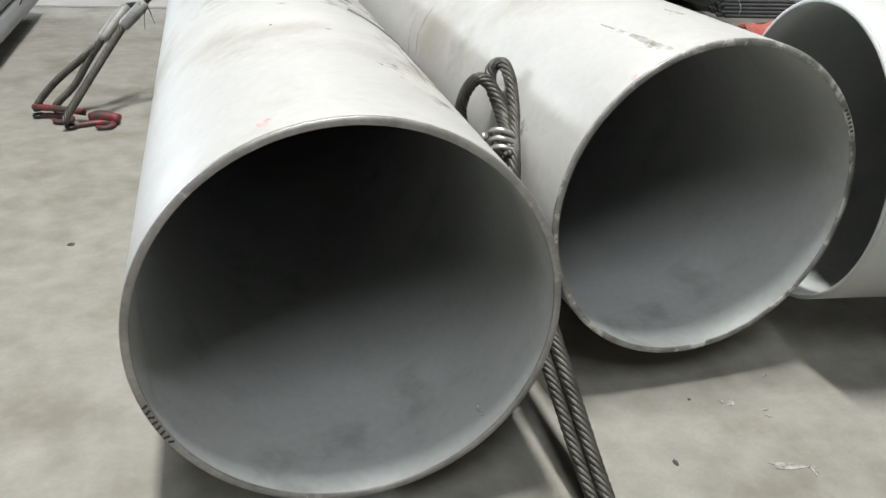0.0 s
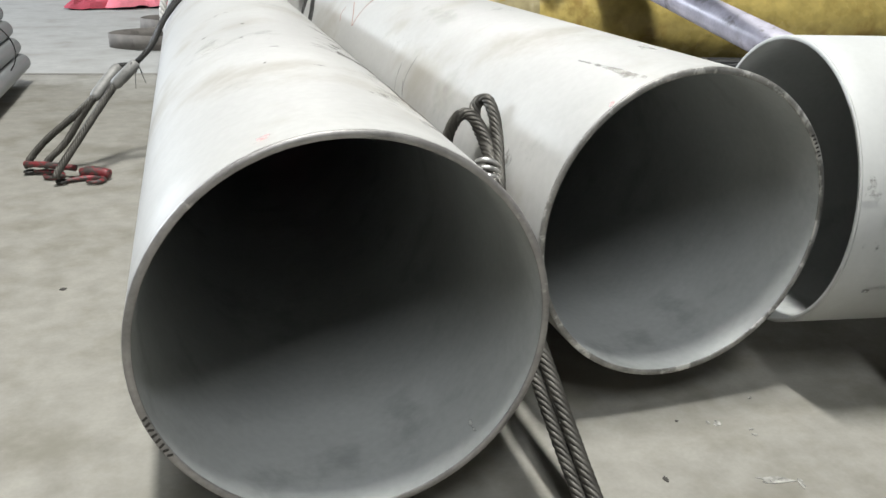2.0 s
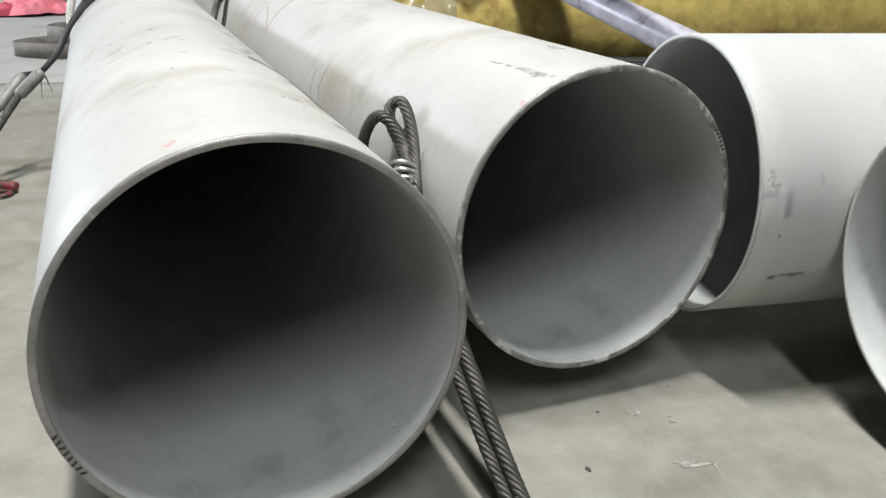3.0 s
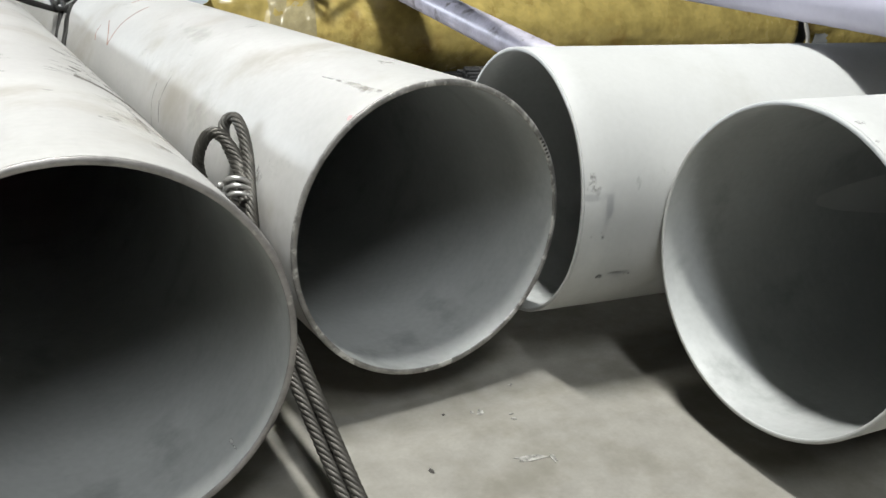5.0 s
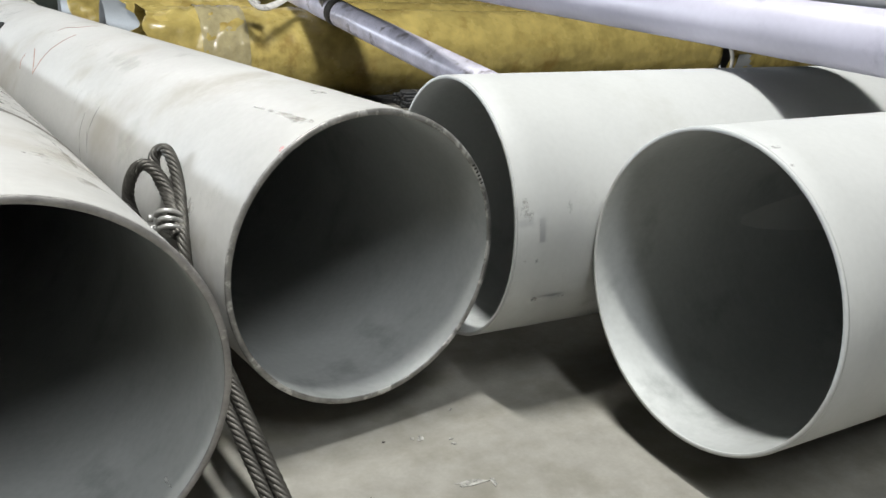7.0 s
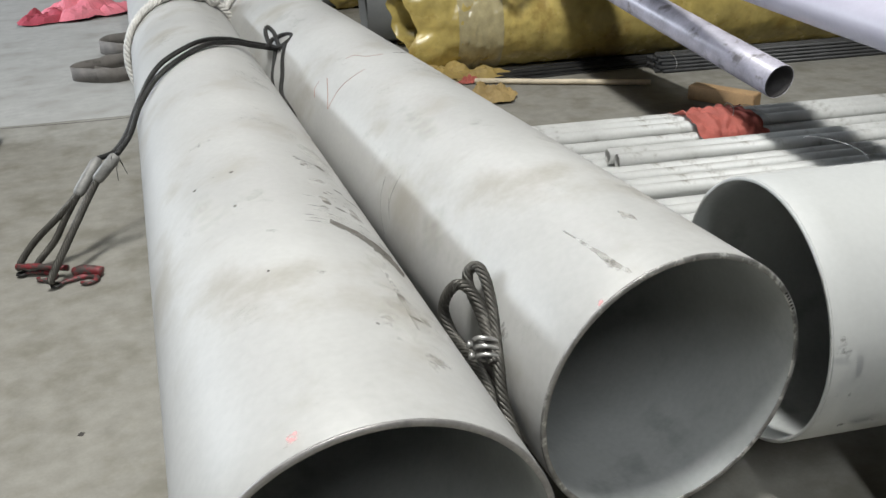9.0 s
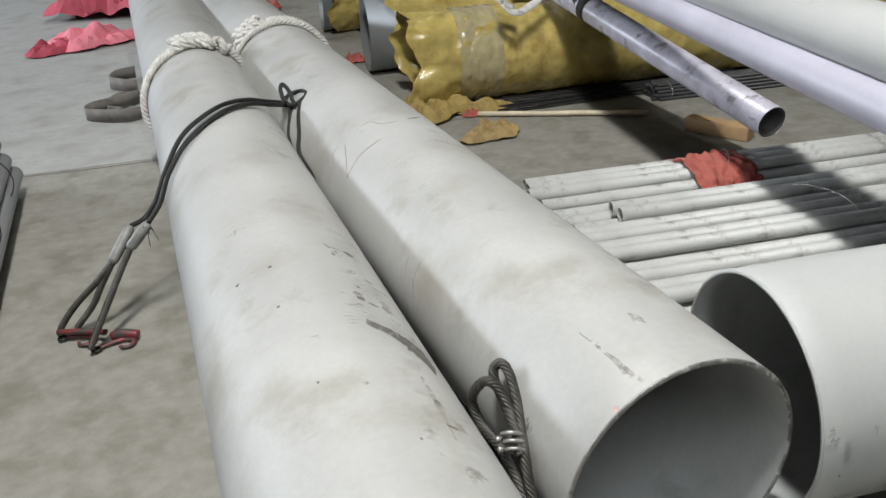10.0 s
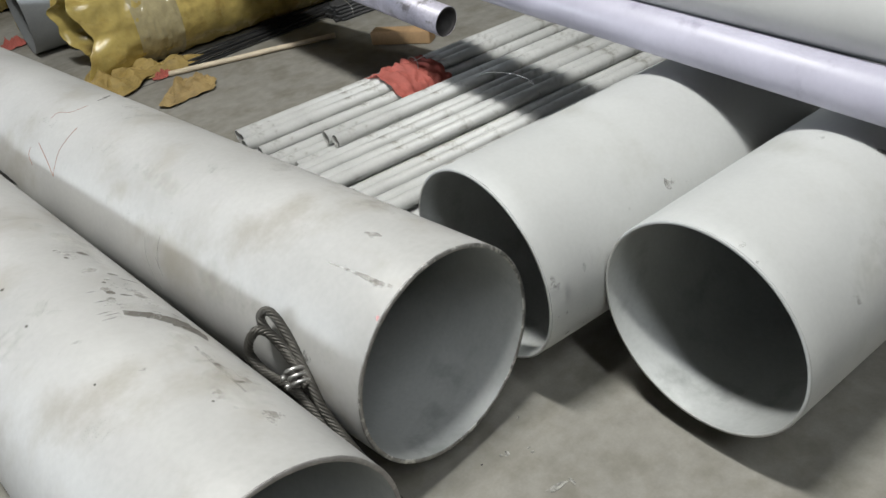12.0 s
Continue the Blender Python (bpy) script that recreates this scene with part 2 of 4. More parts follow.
def box(bm, m, sx, sy, sz, bevel=0.0):
    made = bmesh.ops.create_cube(bm, size=1, matrix=m @ Matrix.Diagonal((sx, sy, sz, 1)))
    if bevel:
        edges = list({e for v in made["verts"] for e in v.link_edges})
        bmesh.ops.bevel(bm, geom=edges, offset=bevel, segments=2, affect="EDGES")
    return bm


# ---- setting ----
def sheet(name, x0, x1, y0, y1, z0, z1, mat, label, category):
    bm = bmesh.new()
    box(bm, Matrix.Translation(((x0 + x1) / 2, (y0 + y1) / 2, (z0 + z1) / 2)), x1 - x0, y1 - y0, z1 - z0)
    return tagged(part(name, bm, mat, smooth=False), label, category, kind="structure")


X0, X1, Y0, Y1, ROOF = -9.0, 13.0, -9.0, 22.0, 14.6
sheet("floor", X0, X1, Y0, Y1, -0.2, 0, CONCRETE, "stained light grey concrete workshop floor", "floor")
sheet("wall_west", X0 - 0.2, X0, Y0, Y1, -0.2, ROOF, WALL, "plain grey sheet wall of the hall", "wall")
sheet("wall_east", X1, X1 + 0.2, Y0, Y1, -0.2, ROOF, WALL, "plain grey sheet wall of the hall", "wall")
sheet("wall_south", X0 - 0.2, X1 + 0.2, Y0 - 0.2, Y0, -0.2, ROOF, WALL, "plain grey sheet wall of the hall", "wall")
sheet("wall_north", X0 - 0.2, X1 + 0.2, Y1, Y1 + 0.2, -0.2, ROOF, WALL, "plain grey sheet wall of the hall", "wall")
sheet("ceiling", X0 - 0.2, X1 + 0.2, Y0 - 0.2, Y1 + 0.2, ROOF, ROOF + 0.2, WALL, "plain grey sheet roof of the hall", "ceiling")


# paler bay of the floor beyond the joint
bm = bmesh.new()
top = [bm.verts.new(p) for p in ((-8.95, 5.33, 0.003), (-3.0, 4.63, 0.003), (-1.0, 4.31, 0.003), (0.3, 4.18, 0.003), (0.7, 21.9, 0.003), (-8.95, 21.9, 0.003))]
low = [bm.verts.new((v.co.x, v.co.y, -0.05)) for v in top]
bm.faces.new(top)
bm.faces.new(low[::-1])
for k in range(6):
    bm.faces.new((top[k], low[k], low[(k + 1) % 6], top[(k + 1) % 6]))
tagged(part("floor_bay", bm, DUSTED, smooth=False), "paler bay of the concrete floor", "floor", kind="structure")

# ---- the large pipes ----
R, T = 0.305, 0.012


def big_pipe(start, direction, length, label, mat, edge, T=T):
    pipe = root("steel_pipe", along(start, direction), label, "pipe", "large pipes")
    ys = [0.0015 + (length - 0.003) * (i / 12) ** 1.6 for i in range(13)]
    outer = [(R - 0.0015, 0.0)] + [(R, y) for y in ys] + [(R - 0.0015, length)]
    inner = [(R - T + 0.0015, length)] + [(R - T, y) for y in reversed(ys)] + [(R - T + 0.0015, 0.0)]
    core = [(R - 0.004, length), (R - 0.004, 0.0)]
    part("body", tube_mesh(outer + core, 96), mat, pipe)
    part("bore", tube_mesh(inner + [(R - 0.005, 0.0), (R - 0.005, length)], 96), BORE, pipe, "plain grey bore of the pipe")
    rim = [(R + 0.0003, 0.0025), (R - 0.001, -0.0012), (R - T + 0.0008, -0.0012), (R - T - 0.0002, 0.0010), (R - T + 0.002, 0.0015), (R - 0.002, 0.0020)]
    part("cut_edge", tube_mesh(rim, 96), edge, pipe, "bare cut steel edge")
    return pipe


A = big_pipe((0, 0, 0.357), (0, 1, 0), 7.8, "long pickled stainless pipe, stained on top, open end", PICKLED, CUT)
B = big_pipe((0.680, 0.227, 0.388), (-0.0318, 1, 0), 7.6, "long pickled stainless pipe with check mark, open end", PICKLED, CUT_CHIPPED)
C = big_pipe((0.992, 0.413, 0.413), (0.991, -0.131, 0), 3.6, "clean pale pickled pipe under film-covered pipes", CLEAN, CLEAN, 0.009)
D = big_pipe((1.115, -0.225, 0.399), (0.9956, -0.094, 0), 3.6, "clean pale pickled pipe with lit open mouth", CLEAN, CLEAN, 0.009)


def sleeper(x, y, height, length, turn):
    bm = bmesh.new()
    box(bm, pose(0, 0, height / 2), length, 0.10, height, 0.004)
    ob = part("timber_sleeper", bm, WOOD, smooth=False)
    ob.matrix_world = pose(x, y, 0, 0, 0, turn)
    return tagged(ob, "rough timber sleeper under the large pipe", "timber", "sleepers")


for y in (1.6, 4.6, 7.2):
    sleeper(0, y, 0.052, 0.2, 0)
    sleeper(0.680 - 0.0318 * (y - 0.227), y, 0.083, 0.2, 0)
for x in (2.35, 3.9):
    sleeper(x, 0.413 - 0.132 * (x - 0.992), 0.107, 0.2, 82.5)
    sleeper(x, -0.225 - 0.0944 * (x - 1.115), 0.093, 0.2, 84.6)


# ---- film-covered pipes lying across ----
def laid_pipe(name, start, direction, length, radius, wall, mat, label):
    pipe = root(name, along(start, direction), label, "pipe", "film-covered pipes")
    part("body", tube_mesh([(radius - 0.001, 0.0), (radius, 0.001), (radius, length), (radius - 0.002, length), (radius - 0.002, 0.001)], 64), mat, pipe)
    # bore coloured dark in place of the shade of its depth
    part("bore", tube_mesh([(radius - 0.002, 0.0015), (radius - 0.002, length), (radius - wall, length), (radius - wall, 0.0015)], 64), DARK_BORE, pipe, "steel bore, inner shade put into its dark colour")
    return pipe


P1 = laid_pipe("lilac_pipe", (2.620, 2.26, 0.325), (-0.035, 1, 0.166), 6.5, 0.084, 0.010, MOTTLED, "thin lilac film-covered pipe, open end over tubes")
band = tube_mesh([(0.087, 1.73), (0.087, 1.81), (0.083, 1.81), (0.083, 1.73)], 40)
part("tape_band", band, DARK, P1, "dark adhesive tape band")
laid_pipe("lilac_pipe", (1.6306, -1.0, 0.798), (0.132, 1, 0.0335), 9, 0.0711, 0.008, LILAC, "long lilac film-covered pipe laid across pale pipes")
laid_pipe("pale_pipe", (1.744, -1.0, 0.965), (0.127, 1, 0.0256), 9, 0.121, 0.008, PALE, "thick pale film-covered pipe laid across pale pipes")


def ribbon(bm, points, width, thick=0.004, turn=Vector((0, 0, 1)), step=0.02):
    """A flat band along the points; width runs along turn, made square to the path."""
    path = curve_points(points, step)
    rings = []
    for i, p in enumerate(path):
        d = (path[min(i + 1, len(path) - 1)] - path[max(i - 1, 0)]).normalized()
        w = turn - d * turn.dot(d)
        w = w.normalized() if w.length > 1e-3 else d.orthogonal().normalized()
        n = d.cross(w)
        rings.append([bm.verts.new(p + w * a * width / 2 + n * b * thick / 2) for a, b in ((-1, -1), (1, -1), (1, 1), (-1, 1))])
    for p, q in zip(rings, rings[1:]):
        for i in range(4):
            bm.faces.new((p[i], p[(i + 1) % 4], q[(i + 1) % 4], q[i]))
    bm.faces.new(rings[0][::-1])
    bm.faces.new(rings[-1])
    return bm


# white webbing strap hanging round the thin lilac pipe
bm = bmesh.new()
ribbon(bm, [(1.95, 4.06, 0.71), (2.00, 4.05, 0.655), (2.10, 4.08, 0.645), (2.24, 4.12, 0.70), (2.33, 4.14, 0.80), (2.38, 4.16, 0.92), (2.44, 4.2, 1.02)], 0.055, 0.006, Vector((0.2, 0.8, 0.5)))
ribbon(bm, [(2.39, 4.1, 0.86), (2.46, 4.09, 0.74), (2.52, 4.07, 0.62), (2.58, 4.05, 0.545)], 0.06, 0.005, Vector((1, 0.3, 0.6)))
ribbon(bm, [(1.95, 4.06, 0.71), (1.92, 4.09, 0.75), (1.97, 4.14, 0.72), (2.06, 4.12, 0.66)], 0.055, 0.006, Vector((0.2, 0.8, 0.5)))
tagged(part("webbing_strap", bm, ROPE), "white webbing strap hanging from the lilac pipe", "strap")


# ---- slim tubes beside the pale pipes ----
TUBE_DIR = (0.9905, -0.1375, 0)
TUBE_R = 0.031


def tube_shape(length, radius=TUBE_R):
    return mesh_of(tube_mesh([(radius, 0), (radius, length), (radius - 0.004, length), (radius - 0.004, 0)], 16), "tube", SLIM)


def tube_bundle(x, y, heights, length, label):
    """Tubes side by side, first one farthest, at the given rows of (step across, height, pull-back)."""
    bundle = root("tube_bundle", along((x, y, -0.08), TUBE_DIR), label, "tubes", "slim tube bundles")
    shape = tube_shape(length)
    for across, height, back in heights:
        tube = new("tube", shape)
        tube.parent = bundle
        tube.location = (across, back, height)
    return bundle


two = 2 * TUBE_R
tube_bundle(1.205, 2.215, [(i * two, 0.345 + 0.004 * (i % 2), random.uniform(-0.02, 0.03)) for i in range(3)] + [(two * (i + 0.5), 0.292, random.uniform(0.0, 0.05)) for i in range(3)] + [(3.05 * two, 0.315, 0.04)], 3.1, "bundle of slim pale steel tubes tied with red cloth")
tube_bundle(1.185, 1.955, [(0, 0.292, 0), (two, 0.285, 0.02)], 3.0, "pair of slim pale tubes lying low between bundles")
tube_bundle(1.445, 1.83, [(0, 0.338, 0), (two, 0.335, 0.015), (two / 2, 0.285, 0.03), (-two / 2, 0.285, 0.02)], 2.8, "bundle of slim pale steel tubes, ends set back")
for k, y in enumerate((1.50, 1.33, 1.16, 0.99)):
    tube_bundle(1.0, y + 0.205, [(0, 0.330 + 0.014 * (k % 2), 0), (two * 1.02, 0.333 + 0.014 * (k % 2), random.uniform(-0.05, 0.05))], 3.1, "pair of slim pale steel tubes lying on the stack")
tube_bundle(1.0, 1.035, [(0, 0.318, 0)], 3.1, "single slim pale steel tube beside the large pipe")
stack = root("tube_stack", along((1.02, 2.215, 0), TUBE_DIR), "lower layers of slim pale steel tubes on the floor", "tubes", kind="")
shape = tube_shape(3.0)
for k in range(4):
    for i in range(19):
        tube = new("tube", shape)
        tube.parent = stack
        tube.location = ((i + 0.5 * (k % 2)) * two + 0.01, random.uniform(0.15, 0.4), TUBE_R + k * 0.0535)
tube_bundle(4.75, 2.15, [(i * two * 1.1, 0.30 + 0.012 * (i % 2), random.uniform(-0.12, 0.1)) for i in range(5)] + [((i + 0.5) * two * 1.1, 0.25, random.uniform(0, 0.1)) for i in range(5)], 3.0, "further bundle of slim pale tubes with staggered ends")
low = root("tube_stack", along((4.8, 2.17, 0), TUBE_DIR), "lower layers of slim pale steel tubes on the floor", "tubes")
for k in range(3):
    for i in range(6):
        tube = new("tube", shape)
        tube.parent = low
        tube.location = ((i + 0.5 * (k % 2)) * two, random.uniform(0.1, 0.3), TUBE_R + k * 0.0535)


def crumple(name, place, sx, sy, height, mat, label, category, seed, turn=0.0, cells=30, sharp=12.0, lift=0.004):
    """A crumpled sheet lying on what is below it, with a ragged outline."""
    bm = bmesh.new()
    rings, spokes = cells // 2 + 4, cells * 3
    grid = []
    for i in range(rings + 1):
        row = []
        for j in range(spokes):
            q, a = i / rings, 2 * math.pi * j / spokes
            u, v = q * math.cos(a), q * math.sin(a)
            edge = 1 + q * (0.34 * noise.noise((math.cos(a) * 1.7 + seed, math.sin(a) * 1.7, seed * 1.7)) + 0.06 * noise.noise((math.cos(a) * 5 + seed, math.sin(a) * 6, 2.2)))
            fold = abs(noise.noise((u * sharp * 0.22 + seed, v * sharp * 0.22, 3.1))) + 0.45 * abs(noise.noise((u * sharp * 0.55, v * sharp * 0.55 + seed, 7.7)))
            dome = max(0.0, 1 - 0.80 * q ** 3)
            row.append(bm.verts.new((u * sx / 2 * edge, v * sy / 2 * edge, lift + height * (fold * 1.15 + 0.22) * dome)))
        grid.append(row)
    for i in range(rings):
        for j in range(spokes):
            k = (j + 1) % spokes
            bm.faces.new((grid[i][j], grid[i + 1][j], grid[i + 1][k], grid[i][k]))
    bmesh.ops.remove_doubles(bm, verts=bm.verts, dist=0.0003)
    ob = part(name, bm, mat, smooth=False)
    ob.matrix_world = pose(*place, 0, 0, turn)
    thick = ob.modifiers.new("thickness", "SOLIDIFY")
    thick.thickness = 0.003
    return tagged(ob, label, category)


# red cloth wrapped over the first bundle
def red_wrap():
    bm = bmesh.new()
    n, m = 40, 36
    grid = []
    for i in range(n + 1):
        row = []
        for j in range(m + 1):
            u, v = i / n, j / m
            a = math.pi * (1.08 - 1.16 * v)
            ragged = 0.03 * noise.noise((v * 5, 2.0, 9 if i < n / 2 else 4))
            x, z = 0.098 + 0.150 * math.cos(a), 0.30 + 0.090 * math.sin(a) ** 1.0 if math.sin(a) > 0 else 0.30 + 0.09 * math.sin(a)
            bump = 0.030 * abs(noise.noise((u * 6, v * 7, 5.5))) + 0.016 * noise.noise((u * 15, v * 13, 2.5)) + 0.016 * math.exp(-((u - 0.72) / 0.10) ** 2 - ((v - 0.35) / 0.12) ** 2)
            x += bump * math.cos(a)
            z += bump
            row.append(bm.verts.new((x, 0.74 + 0.30 * u + ragged * (1 if u in (0.0, 1.0) else 0.4) + 0.04 * (v - 0.5), z)))
        grid.append(row)
    for i in range(n):
        for j in range(m):
            bm.faces.new((grid[i][j], grid[i + 1][j], grid[i + 1][j + 1], grid[i][j + 1]))
    ob = part("red_cloth", bm, RED)
    ob.matrix_world = along((1.205, 2.215, -0.08), TUBE_DIR)
    ob.modifiers.new("thickness", "SOLIDIFY").thickness = 0.003
    tagged(ob, "faded red cloth wrapped over slim tubes", "cloth")
    bm = bmesh.new()
    sweep(bm, curve_points([(0.20, 0.90, 0.36), (0.12, 0.955, 0.412), (0.03, 0.97, 0.41), (-0.05, 0.99, 0.33)], 0.01), 0.0022, 6)
    sweep(bm, curve_points([(0.10, 0.95, 0.412), (0.14, 1.02, 0.425), (0.24, 1.06, 0.39)], 0.01), 0.0018, 6)
    ob = part("tie_wire", bm, ZINC)
    ob.matrix_world = along((1.205, 2.215, -0.08), TUBE_DIR)
    tagged(ob, "thin bright wire tied round the red cloth", "wire")


red_wrap()
bm = bmesh.new()
sweep(bm, curve_points([(2.23, 1.66, 0.275), (2.25, 1.60, 0.30), (2.28, 1.47, 0.307), (2.27, 1.35, 0.30), (2.23, 1.26, 0.27)], 0.02), 0.0025, 6)
tagged(part("tie_wire", bm, ZINC), "loose bright wire lying over slim tubes", "wire")


# ---- yellow wrapped pipes ----
def wrapped_pipe(start, length, bare, label, seed, ragged=True):
    pipe = root("wrapped_pipe", along(start, (0.991, -0.131, 0)), label, "pipe", "yellow wrapped pipes")
    rr = 0.300
    part("core", tube_mesh([(rr - 0.012, -bare), (rr, -bare), (rr, length), (rr - 0.012, length)], 48), GREY_PIPE, pipe, "grey steel pipe end")
    bm = bmesh.new()
    sides, steps = 72, 150
    rings = []
    for k in range(steps + 1):
        t = k / steps
        y = 0.0 if k == 0 else length * t ** 1.35
        ring = []
        for i in range(sides):
            a = 2 * math.pi * i / sides
            c, s = math.cos(a), math.sin(a)
            near = math.exp(-y / 0.16)
            wrinkle = 0.013 * abs(noise.noise((c * 2.2, y * 5 + seed, s * 2.2))) + 0.007 * noise.noise((c * 5, y * 12 + seed, s * 5)) + math.exp(-y / 0.50) * (0.034 * abs(noise.noise((c * 3.5 + y * 4, y * 7 + seed, s * 3.5))) + 0.016 * noise.noise((c * 8 + y * 9, y * 17 + seed, s * 8)))
            flare = near * (0.03 + 0.06 * abs(noise.noise((c * 1.8 + seed, 0.3, s * 1.8))) + 0.03 * noise.noise((c * 5 + seed, y * 9, s * 5)))
            tear = near * (0.13 * noise.noise((c * 1.4 + seed, 4.4, s * 1.4)) + 0.045 * noise.noise((c * 5 + seed, 1.4, s * 5)) - 0.04) if ragged else 0
            r = rr + 0.006 + wrinkle + flare
            if bare < 0:
                shut = math.exp(-(y / 0.13) ** 1.6)
                lobe = noise.noise((c * 1.7 + seed, 7.7, s * 1.7))
                fold = noise.noise((c * 3.6 + seed, 2.7, s * 3.6))
                r = rr + 0.006 + wrinkle + 0.4 * flare - shut * rr * (0.10 - 0.34 * lobe - 0.16 * fold)
                tear = -shut * (0.09 + 0.13 * lobe + 0.05 * fold)
            z = max(r * s, -rr - 0.006)
            ring.append(bm.verts.new((r * c, y + tear, z)))
        rings.append(ring)
    for p, q in zip(rings, rings[1:]):
        for i in range(sides):
            j = (i + 1) % sides
            bm.faces.new((p[i], p[j], q[j], q[i]))
    ob = part("wrapping", bm, YELLOW, pipe, "wrinkled yellow wrapping, torn open at the end")
    ob.modifiers.new("thickness", "SOLIDIFY").thickness = 0.002
    return pipe


W1 = wrapped_pipe((1.53, 4.54, 0.308), 4.65, -0.25, "pipe in torn yellow wrapping lying on the floor", 2.0)
# clear tape band round the first roll
bm = bmesh.new()
rows = []
for k in range(25):
    y = 0.22 + 0.30 * k / 24
    rows.append([bm.verts.new((r * math.cos(a), y, r * math.sin(a))) for a, r in ((2 * math.pi * i / 96, 0.3170 + 0.018 * abs(noise.noise((math.cos(2 * math.pi * i / 96) * 7, y * 26, math.sin(2 * math.pi * i / 96) * 7)))) for i in range(96))])
for p, q in zip(rows, rows[1:]):
    for i in range(96):
        bm.faces.new((p[i], p[(i + 1) % 96], q[(i + 1) % 96], q[i]))
part("tape", bm, TAPE, W1, "glossy clear packing tape over yellow wrapping")
wrapped_pipe((1.66, 5.55, 0.308), 5.5, 0.24, "pipe in yellow wrapping, grey steel end bare", 5.0)
wrapped_pipe((1.72, 6.45, 0.308), 5.5, 0.02, "pipe in torn yellow wrapping behind the others", 8.0)
wrapped_pipe((1.62, 7.35, 0.308), 5.5, 0.16, "pipe in torn yellow wrapping behind the others", 11.0)
wrapped_pipe((1.75, 8.25, 0.308), 5.5, 0.05, "pipe in torn yellow wrapping behind the others", 14.0)
wrapped_pipe((6.35, 3.92, 0.308), 4.0, -0.02, "further pipe in yellow wrapping on the floor", 17.0)
crumple("torn_wrapping", (1.47, 4.25, 0), 0.66, 0.46, 0.17, OLD_WRAP, "torn yellow wrapping heaped under the pipe end", "wrapping", 3.3, 20, 18, 7.0)
crumple("torn_wrapping", (1.83, 4.15, 0), 0.46, 0.24, 0.08, OLD_WRAP, "torn yellow wrapping lying along the pipe", "wrapping", 6.3, -10, 14, 6.0)
crumple("brown_paper", (1.66, 3.62, 0), 0.42, 0.24, 0.15, PAPER, "crumpled brown paper lying on the floor", "paper", 9.1, 8, 14, 6.0)
bm = bmesh.new()
ribbon(bm, [(6.18, 3.62, 0.52), (6.12, 3.58, 0.40), (6.16, 3.56, 0.25), (6.10, 3.55, 0.06)], 0.05, 0.004, Vector((1, 0, 0)))
tagged(part("webbing_strap", bm, ROPE), "white webbing strap hanging down the yellow wrapping", "strap")


def stick(name, a, b, r, mat, label, category, squash=1.0):
    bm = bmesh.new()
    a, b = Vector(a), Vector(b)
    pts = [a.lerp(b, t) + Vector((0, 0, 0.004 * noise.noise((t * 4, r * 50, 0)))) for t in (0, 0.2, 0.4, 0.6, 0.8, 1)]
    sweep(bm, pts, r, 8, True, squash)
    return tagged(part(name, bm, mat), label, category)


stick("wooden_stick", (1.74, 4.02, 0.022), (2.72, 3.50, 0.022), 0.017, PALE_WOOD, "long pale wooden stick lying on the floor", "stick")
stick("wooden_stick", (1.95, 6.9, 0.635), (3.6, 6.2, 0.635), 0.022, PALE_WOOD, "pale wooden batten lying on yellow wrapped pipes", "stick")
stick("wooden_stick", (1.90, 6.65, 0.66), (3.5, 6.35, 0.66), 0.016, PALE_WOOD, "pale wooden batten lying on yellow wrapped pipes", "stick")
crumple("red_rag", (1.72, 4.06, 0.0), 0.14, 0.10, 0.05, RED, "small red rag on the floor by the stick", "rag", 4.5)
crumple("red_rag", (1.40, 5.95, 0.0), 0.22, 0.14, 0.08, RED, "small red rag on the floor beside wrapped pipe", "rag", 5.5)

# dark bars on the floor before the yellow rolls
bars = root("bar_pile", Matrix.Identity(4), "loose dark steel bars lying on the floor", "bars")
for k in range(16):
    bm = bmesh.new()
    y = 4.17 - 0.013 * k + random.uniform(-0.01, 0.01)
    x = 1.66 + random.uniform(0, 0.5)
    box(bm, along((x + 0.9, y - 0.03, 0.010 + 0.012 * (k % 3)), (1, random.uniform(-0.11, 0.0), 0)), 0.012, 1.7, 0.010, 0.0015)
    part("bar", bm, BLACK_BAR, bars, smooth=False)
rods = root("rod_bundle", along((2.97, 3.93, 0), (0.991, -0.131, 0)), "tied bundle of dark steel rods on the floor", "rods")
shape = mesh_of(tube_mesh([(0.0001, 0), (0.012, 0), (0.012, 5.0), (0.0001, 5.0)], 10), "rod", BLACK_BAR)
for k in range(5):
    for i in range(9 - k):
        rod = new("rod", shape)
        rod.parent, rod.location = rods, ((i + 0.5 * k) * 0.025, random.uniform(-0.03, 0.03), 0.012 + k * 0.021)
bm = bmesh.new()
sweep(bm, [Vector((0.10 + 0.115 * math.cos(a), 0.10, max(0.004, 0.05 + 0.062 * math.sin(a)))) for a in (2 * math.pi * i / 32 for i in range(33))], 0.003, 6)
part("tie_wire", bm, ZINC, rods)

bm = bmesh.new()
box(bm, Matrix.Identity(4), 0.10, 0.40, 0.085, 0.005)
wood = part("timber_block", bm, WOOD, smooth=False)
wood.matrix_world = along((2.88, 2.99, 0.0435), (0.22, -0.41, 0))
tagged(wood, "short sawn orange-brown timber block on the floor", "timber")

